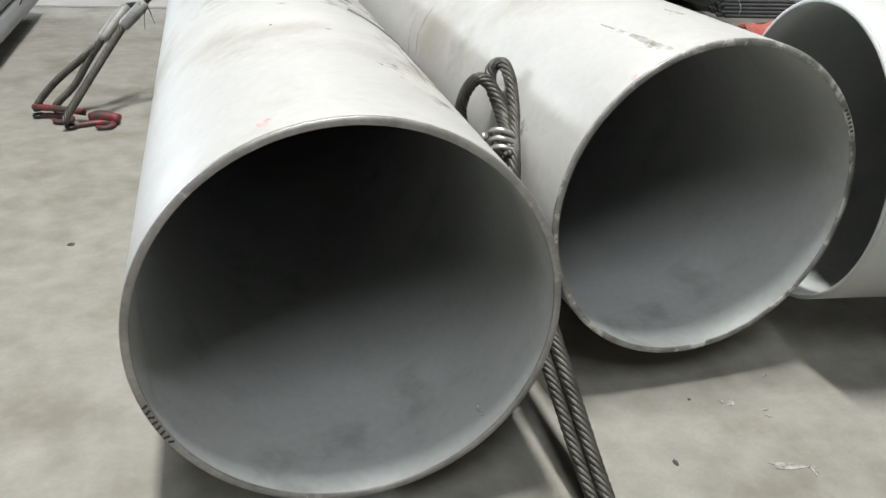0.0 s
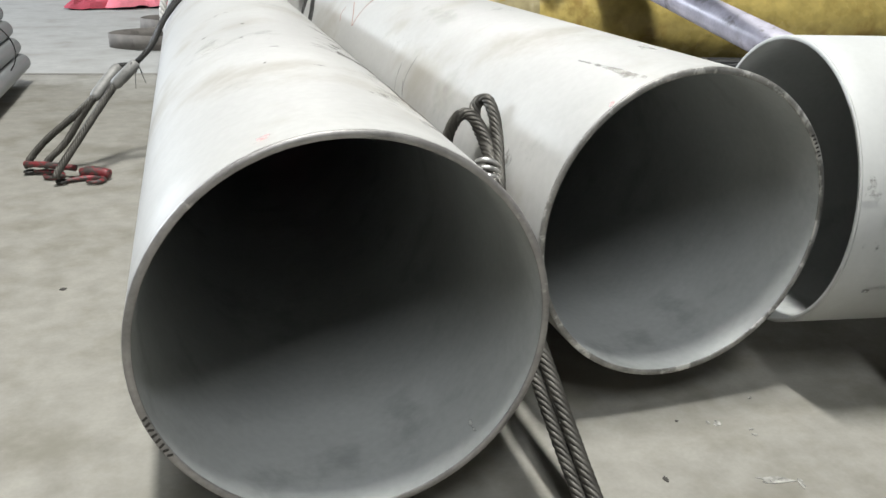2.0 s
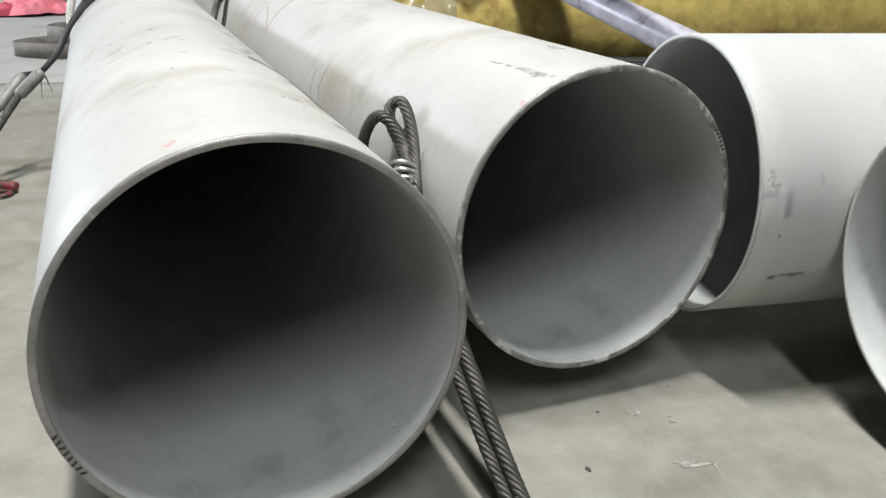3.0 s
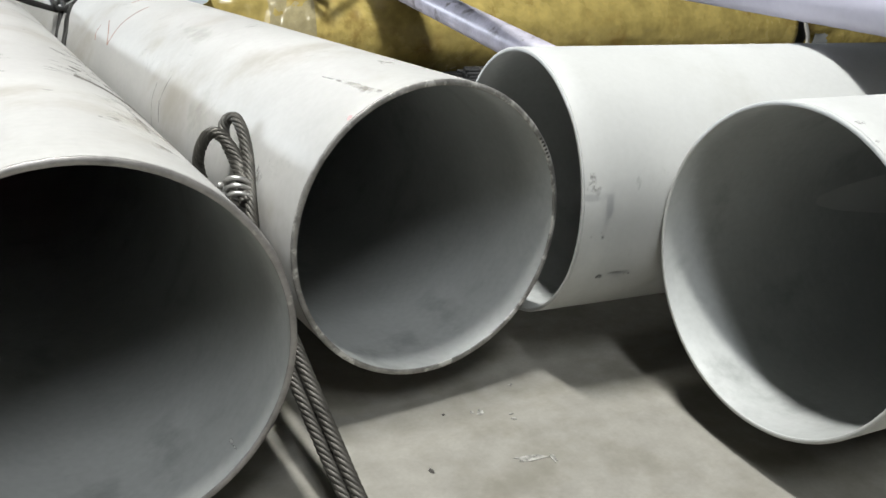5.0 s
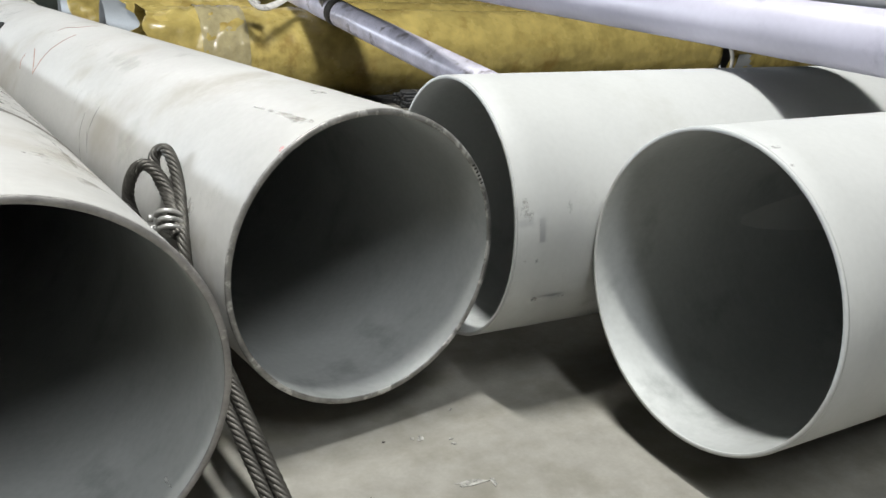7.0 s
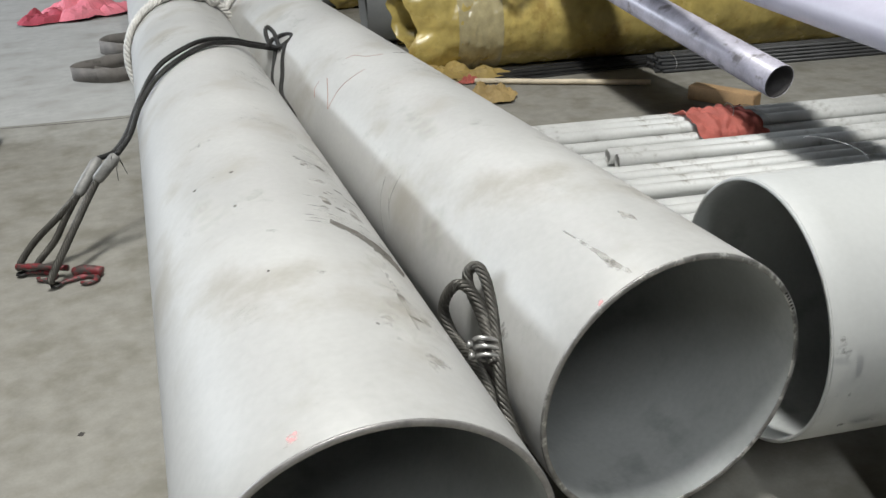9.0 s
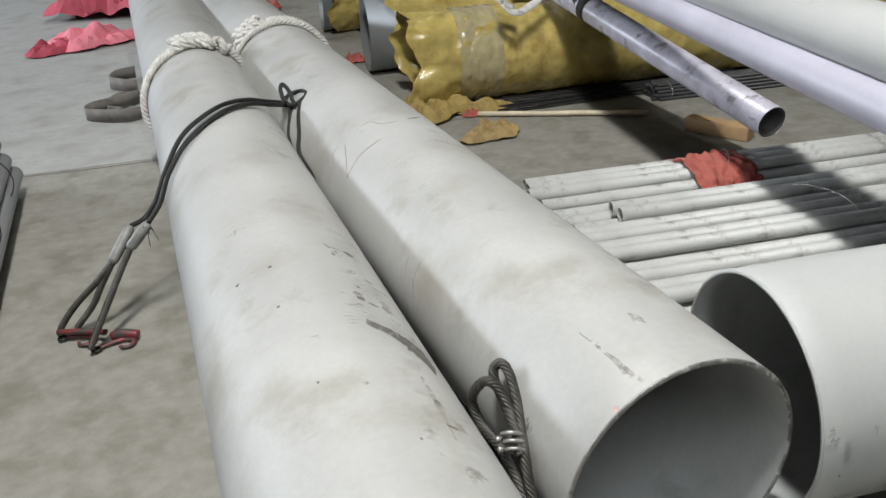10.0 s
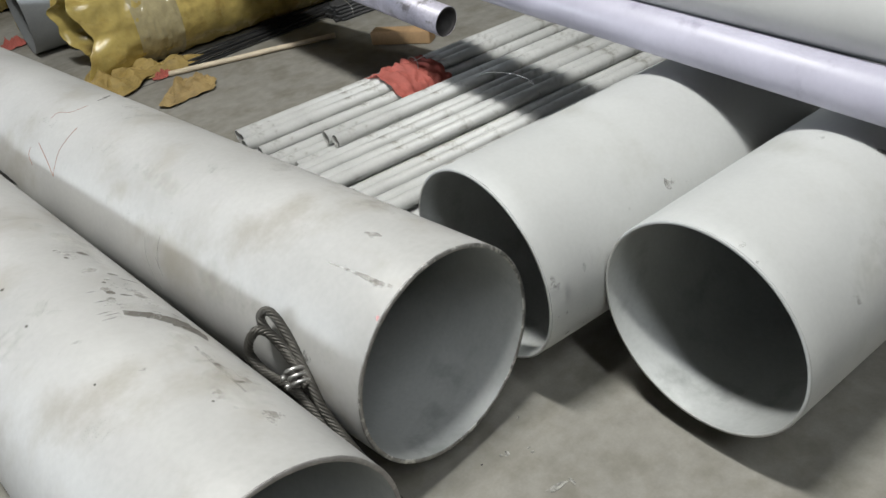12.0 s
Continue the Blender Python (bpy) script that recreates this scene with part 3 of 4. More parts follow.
# ---- wire rope sling over the first pipe, with its hooks ----
sling = root("wire_sling", Matrix.Identity(4), "dark wire rope sling thrown over the stained pipe", "sling")
bm = bmesh.new()
over = [(0.345, 2.96, 0.575), (0.24, 2.91, 0.610), (0.137, 2.83, 0.650), (0.0, 2.66, 0.678), (-0.165, 2.49, 0.632), (-0.265, 2.39, 0.545), (-0.325, 2.33, 0.445), (-0.385, 2.285, 0.385)]
strands(bm, over, 0.0115, 6, 0.075, 0.012, 5)
part("rope", bm, DARK_WIRE, sling)
bm = bmesh.new()
strands(bm, [(x - 0.012, y + 0.03 + 0.012 * k, z + (0.006 if k < 5 else -0.02)) for k, (x, y, z) in enumerate(over)] + [(-0.455, 2.345, 0.362)], 0.0115, 6, 0.075, 0.012, 5)
part("rope", bm, DARK_WIRE, sling)
bm = bmesh.new()
strands(bm, [(-0.47, 2.265, 0.305), (-0.53, 2.20, 0.23), (-0.60, 2.11, 0.14), (-0.665, 2.03, 0.055), (-0.675, 2.02, 0.03)], 0.0145, 6, 0.09, 0.008, 6)
part("rope", bm, WIRE, sling, "greasy twisted wire rope")
for pts in ([(-0.545, 2.26, 0.262), (-0.62, 2.235, 0.20), (-0.72, 2.22, 0.12), (-0.785, 2.20, 0.05), (-0.79, 2.19, 0.025)], [(-0.545, 2.26, 0.262), (-0.60, 2.235, 0.19), (-0.655, 2.215, 0.11), (-0.72, 2.19, 0.05), (-0.735, 2.18, 0.025)]):
    bm = bmesh.new()
    strands(bm, pts, 0.0135, 6, 0.09, 0.008, 6)
    part("rope", bm, WIRE, sling, "greasy twisted wire rope")
for a, b in (((-0.385, 2.285, 0.385), (-0.475, 2.263, 0.300)), ((-0.455, 2.345, 0.362), (-0.55, 2.26, 0.256))):
    bm = bmesh.new()
    a, b = Vector(a), Vector(b)
    path = [a.lerp(b, t) for t in (0, 0.06, 0.12, 0.5, 0.88, 0.94, 1)]
    rings = []
    for (p, s, u), r in zip(frames_of(path), (0.014, 0.019, 0.0215, 0.0225, 0.0215, 0.019, 0.014)):
        rings.append([bm.verts.new(p + r * (math.cos(q) * s + math.sin(q) * u)) for q in (2 * math.pi * i / 14 for i in range(14))])
    for p, q in zip(rings, rings[1:]):
        for i in range(14):
            bm.faces.new((p[i], p[(i + 1) % 14], q[(i + 1) % 14], q[i]))
    bm.faces.new(rings[0])
    bm.faces.new(rings[-1][::-1])
    part("ferrule", bm, ALU, sling, "dull pressed aluminium ferrule")
bm = bmesh.new()
for k in range(6):
    d = Vector((random.uniform(-0.05, 0.03), random.uniform(-0.05, 0.02), random.uniform(-0.09, 0.03)))
    sweep(bm, curve_points([(-0.385, 2.285, 0.385), Vector((-0.385, 2.285, 0.385)) + d * 0.6, Vector((-0.38, 2.27, 0.375)) + d], 0.01), 0.0012, 5)
part("frayed_wire", bm, DARK_WIRE, sling)
bm = bmesh.new()
strands(bm, [(0.300, 2.93, 0.590), (0.335, 2.99, 0.610), (0.375, 3.02, 0.618), (0.410, 2.98, 0.632), (0.420, 2.92, 0.632), (0.385, 2.89, 0.612), (0.345, 2.91, 0.590), (0.320, 2.96, 0.600), (0.315, 3.02, 0.640), (0.330, 3.04, 0.662), (0.350, 3.00, 0.640), (0.355, 2.94, 0.600), (0.360, 2.89, 0.580)], 0.0115, 6, 0.075, 0.01, 5)
strands(bm, [(0.345, 2.95, 0.585), (0.325, 2.90, 0.535), (0.300, 2.84, 0.460), (0.310, 2.74, 0.43), (0.335, 2.5, 0.40)], 0.0115, 6, 0.075, 0.012, 5)
strands(bm, [(0.385, 2.90, 0.612), (0.350, 2.80, 0.570), (0.322, 2.68, 0.522), (0.298, 2.60, 0.452), (0.315, 2.4, 0.43), (0.345, 2.0, 0.41), (0.350, 1.7, 0.40)], 0.0115, 6, 0.075, 0.012, 5)
part("eye", bm, DARK_WIRE, sling, "dark knotted eye of the wire rope")


def lifting_hook(place, turn, label):
    hook = root("lifting_hook", pose(*place, 0, 0, turn), label, "hook", "lifting hooks")
    bm = bmesh.new()
    rings = []
    outline = [(0, 0.0), (0.05, 0.004), (0.10, 0.0), (0.15, -0.012), (0.185, -0.045), (0.185, -0.085), (0.155, -0.110), (0.115, -0.105), (0.098, -0.075)]
    path = curve_points([(x, y, 0.018) for x, y in outline], 0.008)
    for i, (p, s, u) in enumerate(frames_of(path)):
        t = i / (len(path) - 1)
        r = 0.012 + 0.008 * math.sin(math.pi * min(1, t * 1.15)) * (1 if t < 0.9 else (1 - t) * 10)
        rings.append([bm.verts.new(p + r * (math.cos(q) * s + 0.85 * math.sin(q) * u)) for q in (2 * math.pi * k / 12 for k in range(12))])
    for p, q in zip(rings, rings[1:]):
        for k in range(12):
            bm.faces.new((p[k], p[(k + 1) % 12], q[(k + 1) % 12], q[k]))
    bm.faces.new(rings[0])
    bm.faces.new(rings[-1][::-1])
    part("shank", bm, RED_PAINT, hook, "chipped red painted hook")
    bm = bmesh.new()
    sweep(bm, [Vector((-0.02 + 0.026 * math.cos(a), 0.026 * math.sin(a), 0.018)) for a in (2 * math.pi * i / 20 for i in range(21))], 0.009, 8)
    part("eye", bm, DARK_WIRE, hook, "worn dark steel eye")
    return hook


lifting_hook((-0.775, 2.185, 0), -14, "worn red lifting hook lying on the floor").scale = (0.62, 0.62, 0.62)
lifting_hook((-0.650, 2.045, 0), 22, "worn red lifting hook under the wire rope").scale = (0.62, 0.62, 0.62)
bm = bmesh.new()
sweep(bm, curve_points([(-0.80, 2.19, 0.040), (-0.74, 2.165, 0.042), (-0.66, 2.13, 0.040), (-0.62, 2.115, 0.036)], 0.02), 0.012, 10)
tagged(part("shackle_bar", bm, RED_PAINT), "chipped red painted bar lying across hooks", "bar")
bm = bmesh.new()
sweep(bm, curve_points([(-0.60, 2.10, 0.020), (-0.57, 2.09, 0.030), (-0.53, 2.075, 0.026), (-0.505, 2.065, 0.02)], 0.01), 0.020, 10)
tagged(part("shackle_bar", bm, RED_PAINT), "short chipped red bar lying on the floor", "bar")

# ---- thick white rope round both pipes ----
def rope_rings(cx, cy, cz, label, spread, knot):
    thing = root("white_rope", Matrix.Identity(4), label, "rope", "white ropes")
    for k, (off, tilt) in enumerate(spread):
        bm = bmesh.new()
        r = R + 0.021
        pts = []
        for i in range(25):
            a = math.pi * (-0.42 + 1.84 * i / 24)
            wave = 0.012 * noise.noise((a * 1.3, off * 9, 2.0))
            low = r if math.sin(a) > -0.8 else r - 0.0
            pts.append((cx + low * math.cos(a), cy + off + tilt * math.cos(a) + wave, max(cz + low * math.sin(a), 0.022)))
        strands(bm, pts, 0.021, 3, 0.085, 0.010, 6, 0.47)
        part("turn", bm, ROPE, thing)
    for a0, dy, turnk in knot:
        bm = bmesh.new()
        pts = []
        for i in range(25):
            t = i / 24
            a = a0 + 0.52 * (t - 0.5)
            swing = 2 * math.pi * 2.2 * t + turnk
            lift = R + 0.040 + 0.022 * math.cos(swing) + 0.010 * noise.noise((t * 5, turnk, dy))
            pts.append((cx + lift * math.cos(a), cy + dy + 0.055 * math.sin(swing) + 0.02 * noise.noise((t * 4, 3.0, turnk)), cz + lift * math.sin(a)))
        strands(bm, pts, 0.024, 3, 0.095, 0.009, 6, 0.47)
        part("knot", bm, ROPE, thing, "frayed knot of white rope")
    bm = bmesh.new()
    for k in range(14):
        a = knot[0][0] + random.uniform(-0.3, 0.3)
        foot = Vector((cx + (R + 0.05) * math.cos(a), cy + knot[0][1] + random.uniform(-0.05, 0.05), cz + (R + 0.05) * math.sin(a)))
        way = Vector((random.uniform(-1, 1), random.uniform(-1, 1), random.uniform(0.0, 0.8)))
        sweep(bm, curve_points([foot, foot + way * 0.02, foot + way * 0.035 + Vector((0, 0, -0.008))], 0.008), 0.0022, 5)
    part("frayed_yarn", bm, ROPE, thing)
    return thing


rope_rings(0.0, 4.10, 0.357, "thick white fibre rope tied round the stained pipe", ((0.02, 0.10), (0.075, 0.12)), ((1.62, 0.06, 0.0), (1.60, 0.05, 2.1), (1.58, 0.04, 4.2), (1.15, 0.03, 1.0)))
rope_rings(0.550, 4.38, 0.388, "thick white fibre rope knotted round the marked pipe", ((0.0, 0.03), (0.055, 0.045), (-0.05, 0.02)), ((2.15, 0.02, 0.0), (2.13, 0.03, 2.1), (2.17, 0.01, 4.2)))

# ---- near wire rope with a clamp between the two long pipes ----
near = root("wire_rope", Matrix.Identity(4), "greased steel wire rope looped and clamped between pipes", "rope")
bm = bmesh.new()
strands(bm, [(0.343, 0.37, 0.452), (0.352, 0.405, 0.470), (0.360, 0.48, 0.502), (0.358, 0.545, 0.540), (0.366, 0.562, 0.568), (0.382, 0.548, 0.578), (0.388, 0.520, 0.556), (0.383, 0.475, 0.515), (0.366, 0.415, 0.474), (0.352, 0.366, 0.446), (0.346, 0.325, 0.385), (0.349, 0.24, 0.315), (0.361, 0.12, 0.215), (0.374, 0.0, 0.115), (0.384, -0.10, 0.042), (0.390, -0.17, 0.015), (0.385, -0.35, 0.013), (0.365, -0.75, 0.013)], 0.0128, 6, 0.085, 0.005, 7)
part("rope", bm, WIRE, near)
bm = bmesh.new()
strands(bm, [(0.345, 0.385, 0.452), (0.356, 0.425, 0.474), (0.364, 0.474, 0.503), (0.354, 0.515, 0.538), (0.336, 0.532, 0.554), (0.320, 0.540, 0.546), (0.309, 0.560, 0.510), (0.308, 0.568, 0.470), (0.316, 0.53, 0.430), (0.330, 0.44, 0.415), (0.335, 0.35, 0.375), (0.333, 0.24, 0.285), (0.345, 0.12, 0.185), (0.358, 0.0, 0.090), (0.368, -0.08, 0.033), (0.366, -0.15, 0.015), (0.355, -0.35, 0.013), (0.325, -0.75, 0.013)], 0.0128, 6, 0.085, 0.005, 7)
part("rope", bm, WIRE, near)
clip = Vector((0.340, 0.392, 0.460))
way = (Vector((0.349, 0.46, 0.515)) - clip).normalized()
across = Vector((0.93, -0.2, -0.18)).normalized()
for k, step in enumerate((-0.010, 0.008, 0.026)):
    bm = bmesh.new()
    c = clip + way * step
    out = way.cross(across).normalized()
    ring = [c + across * 0.023 * math.cos(a) + out * 0.016 * math.sin(a) for a in (2 * math.pi * i / 22 for i in range(23))]
    sweep(bm, [p + way * 0.006 * math.sin(3 * i / 22) for i, p in enumerate(ring)], 0.0052, 8)
    part("clamp", bm, ZINC, near, "bright zinc wire clamp")
for s in (-1, 1):
    bm = bmesh.new()
    c = clip - across * 0.030 + way * (0.008 + 0.012 * s)
    sweep(bm, [c, c - across * 0.006, c - across * 0.011], 0.0085, 6)
    part("nut", bm, ZINC, near, "bright zinc nut")
# ---- grey pipes on the left ----
pile = root("pipe_pile", Matrix.Identity(4), "pile of slim grey steel pipes with closed ends", "pipes")
shape = mesh_of(tube_mesh([(0.0001, 0), (0.040, 0), (0.047, 0.006), (0.047, 3.6), (0.040, 3.606), (0.0001, 3.606)], 20), "pipe", GREY_PIPE)
for k in range(4):
    for i in range(6 - k):
        ob = new("pipe", shape)
        ob.parent = pile
        ob.location = (-1.085 - 0.047 * k * 0.75 - i * 0.096, 0.45 + random.uniform(-0.05, 0.03), 0.115 + 0.085 * k)
for y in (2.9, 3.55):
    bm = bmesh.new()
    sweep(bm, [Vector((-1.33 + 0.31 * math.cos(a), y, 0.24 + 0.20 * math.sin(a))) for a in (2 * math.pi * i / 40 for i in range(41))], 0.003, 6)
    part("tie_wire", bm, DARK_WIRE, pile)
for y in (1.2, 3.4):
    bm = bmesh.new()
    box(bm, pose(-1.38, y, 0.034), 0.50, 0.09, 0.068, 0.004)
    tagged(part("timber_sleeper", bm, WOOD, smooth=False), "rough timber sleeper under the grey pipes", "timber", "sleepers")

# ---- far left clutter ----
bm = bmesh.new()
ribbon(bm, [(-0.36, 5.15, 0.05), (-0.48, 5.10, 0.06), (-0.66, 5.22, 0.055), (-0.735, 5.33, 0.05), (-0.68, 5.42, 0.06), (-0.52, 5.45, 0.07), (-0.36, 5.55, 0.07)], 0.10, 0.008, Vector((0.0, -0.25, 1)))
ribbon(bm, [(-0.36, 5.9, 0.06), (-0.46, 5.95, 0.07), (-0.56, 6.15, 0.06), (-0.50, 6.35, 0.06), (-0.36, 6.4, 0.06)], 0.10, 0.008, Vector((0.1, -0.2, 1)))
ribbon(bm, [(-0.34, 5.62, 0.03), (-0.50, 5.60, 0.05), (-0.60, 5.45, 0.02), (-0.50, 5.32, 0.015)], 0.10, 0.008, Vector((0.2, 0.3, 1)))
tagged(part("webbing_sling", bm, STRAP), "dirty grey webbing sling folded on the floor", "sling")
crumple("pink_sheet", (-0.72, 8.15, 0), 0.80, 0.75, 0.26, PINK, "crumpled pink plastic sheet on the floor", "sheet", 1.5, 10, 14, 5.0)
crumple("pink_sheet", (-1.05, 7.95, 0), 0.60, 0.45, 0.16, RED_SHEET, "crumpled red cloth on the floor beyond pipes", "cloth", 2.5, 30, 12, 5.0)
crumple("red_cloth", (-0.15, 9.9, 0), 2.0, 1.6, 0.75, RED_SHEET, "heap of red cloth behind the pipe ends", "cloth", 7.5, 0)
crumple("red_cloth", (1.05, 8.9, 0), 0.5, 0.4, 0.18, RED, "small heap of red cloth by wrapped pipes", "cloth", 8.5, 0)
crumple("grey_heap", (-0.7, 12.2, -0.075), 1.8, 1.4, 0.95, BAG, "heap of dark grey tarpaulin behind the pipes", "tarpaulin", 12.5, 0)


def sack(place, rx, ry, h, mat, label, seed):
    bm = bmesh.new()
    rings = []
    for k in range(21):
        t = k / 20
        prof = (math.sin(math.pi * min(1, 0.12 + 0.80 * t)) ** 0.55)
        rings.append([bm.verts.new(((rx * prof * (1 + 0.10 * noise.noise((math.cos(a) * 2 + seed, math.sin(a) * 2, t * 5)))) * math.cos(a), ry * prof * math.sin(a) * (1 + 0.10 * noise.noise((math.cos(a) * 3, math.sin(a) * 3 + seed, t * 4))), h * t)) for a in (2 * math.pi * i / 40 for i in range(40))])
    for p, q in zip(rings, rings[1:]):
        for i in range(40):
            bm.faces.new((p[i], p[(i + 1) % 40], q[(i + 1) % 40], q[i]))
    bm.faces.new(rings[0][::-1])
    bm.faces.new(rings[-1])
    ob = part("bulk_sack", bm, mat)
    ob.matrix_world = pose(*place)
    return tagged(ob, label, "sack")


sack((1.05, 11.6, 0), 0.62, 0.55, 1.5, WHITE_BAG, "large pale bulk sack standing behind the pipes", 2.0)
sack((1.95, 10.9, 0), 0.65, 0.5, 1.25, BAG, "large dark green sack standing behind the pipes", 5.0)


# ---- marks, scratches and writing ----
def on_pipe(pipe, angle, y, lift=0.0):
    """A point in the pipe's own space, angle in degrees from its right side."""
    a = math.radians(angle)
    return Vector(((R + lift) * math.cos(a), y, (R + lift) * math.sin(a)))


def smudge(pipe, angle, y, wide, long, mat, n=10):
    bm = bmesh.new()
    lift = 0.0005 + 0.00008 * len(pipe.children)
    grid = [[bm.verts.new(on_pipe(pipe, angle + math.degrees(wide / R) * (i / n - 0.5), y + long * (j / n - 0.5), lift)) for j in range(n + 1)] for i in range(n + 1)]
    for i in range(n):
        for j in range(n):
            bm.faces.new((grid[i][j], grid[i + 1][j], grid[i + 1][j + 1], grid[i][j + 1]))
    ob = part("smudge", bm, mat, pipe)
    ob.visible_shadow = False
    return ob


def scratch(pipe, points, radius, mat):
    bm = bmesh.new()
    line = curve_points([(math.radians(a) * R, y, 0) for a, y in points], 0.01)
    path = [on_pipe(pipe, math.degrees(p.x / R), p.y, 0.0002) for p in line]
    part("scratch", sweep(bm, path, radius, 5), mat, pipe)


SPOTS_A = ((50, 0.88, 0.12, 0.30, FAINT), (60, 1.22, 0.10, 0.13, FAINT), (66, 1.25, 0.05, 0.06, FAINT), (58, 0.98, 0.09, 0.10, FAINT), (64, 0.93, 0.05, 0.10, FAINT), (68, 0.86, 0.07, 0.09, FAINT), (66, 0.78, 0.09, 0.17, FAINT), (52, 0.75, 0.22, 0.10, FAINT), (46, 0.68, 0.16, 0.10, FAINT),
           (55, 0.43, 0.07, 0.09, FAINT), (50, 0.36, 0.05, 0.12, FAINT), (58, 0.16, 0.10, 0.16, FAINT), (70, 1.28, 0.16, 0.05, FAINT), (62, 1.08, 0.20, 0.10, FAINT), (84, 0.50, 0.05, 0.05, FAINT), (72, 0.30, 0.12, 0.20, FAINT), (95, 0.72, 0.16, 0.06, FAINT), (100, 1.15, 0.22, 0.05, FAINT), (110, 1.45, 0.14, 0.05, FAINT),
           (75, 0.55, 0.40, 0.45, HAZE), (70, 1.6, 0.40, 0.9, HAZE), (85, 1.05, 0.35, 0.5, HAZE), (60, 0.3, 0.25, 0.4, HAZE), (80, 2.2, 0.4, 0.7, HAZE), (110, 0.9, 0.25, 0.4, HAZE), (95, 0.2, 0.2, 0.2, HAZE), (55, 1.3, 0.3, 0.6, HAZE), (62, 0.72, 0.3, 0.5, HAZE), (90, 3.3, 0.4, 0.9, HAZE), (50, 2.6, 0.3, 0.8, HAZE))
SPOTS_B = ((113, 0.11, 0.04, 0.26, FAINT), (91, 0.205, 0.035, 0.05, FAINT), (100, 1.9, 0.3, 0.8, HAZE), (70, 0.8, 0.3, 0.9, HAZE), (160, 0.5, 0.25, 0.6, HAZE), (150, 1.2, 0.25, 0.7, HAZE), (155, 0.13, 0.14, 0.15, HAZE), (95, 2.9, 0.4, 1.0, HAZE), (165, 0.22, 0.14, 0.10, FAINT), (158, 0.38, 0.05, 0.09, FAINT), (80, 0.35, 0.25, 0.3, HAZE), (110, 1.2, 0.2, 0.8, HAZE), (75, 1.7, 0.3, 0.9, HAZE))
SPOTS_C = ((8, 0.035, 0.07, 0.06, FAINT), (0, 0.05, 0.16, 0.09, FAINT), (-28, 0.10, 0.02, 0.05, FAINT), (-28, 0.145, 0.02, 0.04, FAINT), (30, 0.49, 0.05, 0.05, FAINT), (14, 0.02, 0.09, 0.03, FAINT), (0, 0.17, 0.3, 0.2, HAZE), (5, 0.27, 0.28, 0.05, FAINT), (12, 0.33, 0.2, 0.04, FAINT), (-5, 0.12, 0.2, 0.05, FAINT))
SPOTS_C += ((13, 0.020, 0.05, 0.05, SCUFF), (-1, 0.045, 0.10, 0.08, SCUFF), (4, 0.128, 0.22, 0.035, SCUFF), (-27, 0.10, 0.03, 0.10, SCUFF), (29, 0.495, 0.045, 0.07, SCUFF), (25, 0.565, 0.03, 0.06, SCUFF), (-20, 0.25, 0.30, 0.35, HAZE), (-30, 0.6, 0.25, 0.6, HAZE))
SPOTS_D = ((70, 0.58, 0.03, 0.05, FAINT), (95, 0.53, 0.03, 0.05, FAINT), (72, 0.02, 0.03, 0.03, FAINT), (62, 0.012, 0.03, 0.02, FAINT), (45, 0.015, 0.04, 0.03, FAINT), (25, 0.2, 0.06, 0.06, FAINT), (20, 0.3, 0.3, 0.4, HAZE), (72, 0.025, 0.025, 0.03, SCUFF), (23, 0.20, 0.05, 0.05, SCUFF), (97, 0.53, 0.025, 0.05, SCUFF), (-15, 0.35, 0.3, 0.5, HAZE))
for pipe, spots in ((A, SPOTS_A), (B, SPOTS_B), (C, SPOTS_C), (D, SPOTS_D)):
    for angle, y, wide, long, mat in spots:
        smudge(pipe, angle, y, wide * 1.15, long * 1.15, mat)
smudge(A, 110, 0.035, 0.07, 0.035, PINK_MARK)
smudge(B, 127, 0.012, 0.03, 0.03, PINK_MARK)
for line, thick, mat in (([(132.2, 1.945), (139.8, 1.836), (146.5, 1.762), (147.8, 1.750)], 0.0015, RUST_LINE), ([(147.8, 1.750), (140.0, 1.758), (130.6, 1.770), (120.2, 1.767), (110.1, 1.766)], 0.0013, RUST_LINE),
                         ([(137.8, 1.992), (143.5, 1.991), (148.7, 1.944)], 0.0012, RUST_LINE), ([(112.5, 1.98), (106.1, 1.974), (100.8, 1.905), (89.7, 1.884)], 0.0011, RUST_LINE),
                         ([(150.7, 1.047), (161.9, 1.032), (179.1, 0.969)], 0.0007, GREY_LINE), ([(144.3, 0.962), (157.6, 0.963), (168.1, 0.934)], 0.0007, GREY_LINE), ([(158.3, 0.976), (165.2, 0.943)], 0.0010, GREY_LINE)):
    scratch(B, line, thick, mat)


def stain(pipe, points, mat, seed=0.0):
    """A dirt mark along (angle, y, width), with uneven borders."""
    bm = bmesh.new()
    lift = 0.0010 + 0.00005 * len(pipe.children)
    line = curve_points([(math.radians(a) * R, y, w) for a, y, w in points], 0.004)
    rows = []
    for i, p in enumerate(line):
        q0, q1 = line[max(i - 1, 0)], line[min(i + 1, len(line) - 1)]
        d = Vector((q1.x - q0.x, q1.y - q0.y)).normalized()
        row = []
        for k in range(5):
            side = (k / 4 - 0.5) * max(p.z, 0.001) * (1 + 0.5 * noise.noise((i * 0.25 + seed, 9.0 if k < 2 else 3.0, seed)))
            row.append(bm.verts.new(on_pipe(pipe, math.degrees((p.x - d.y * side) / R), p.y + d.x * side, lift)))
        rows.append(row)
    for p, q in zip(rows, rows[1:]):
        for k in range(4):
            bm.faces.new((p[k], p[k + 1], q[k + 1], q[k]))
    part("smudge", bm, mat, pipe).visible_shadow = False


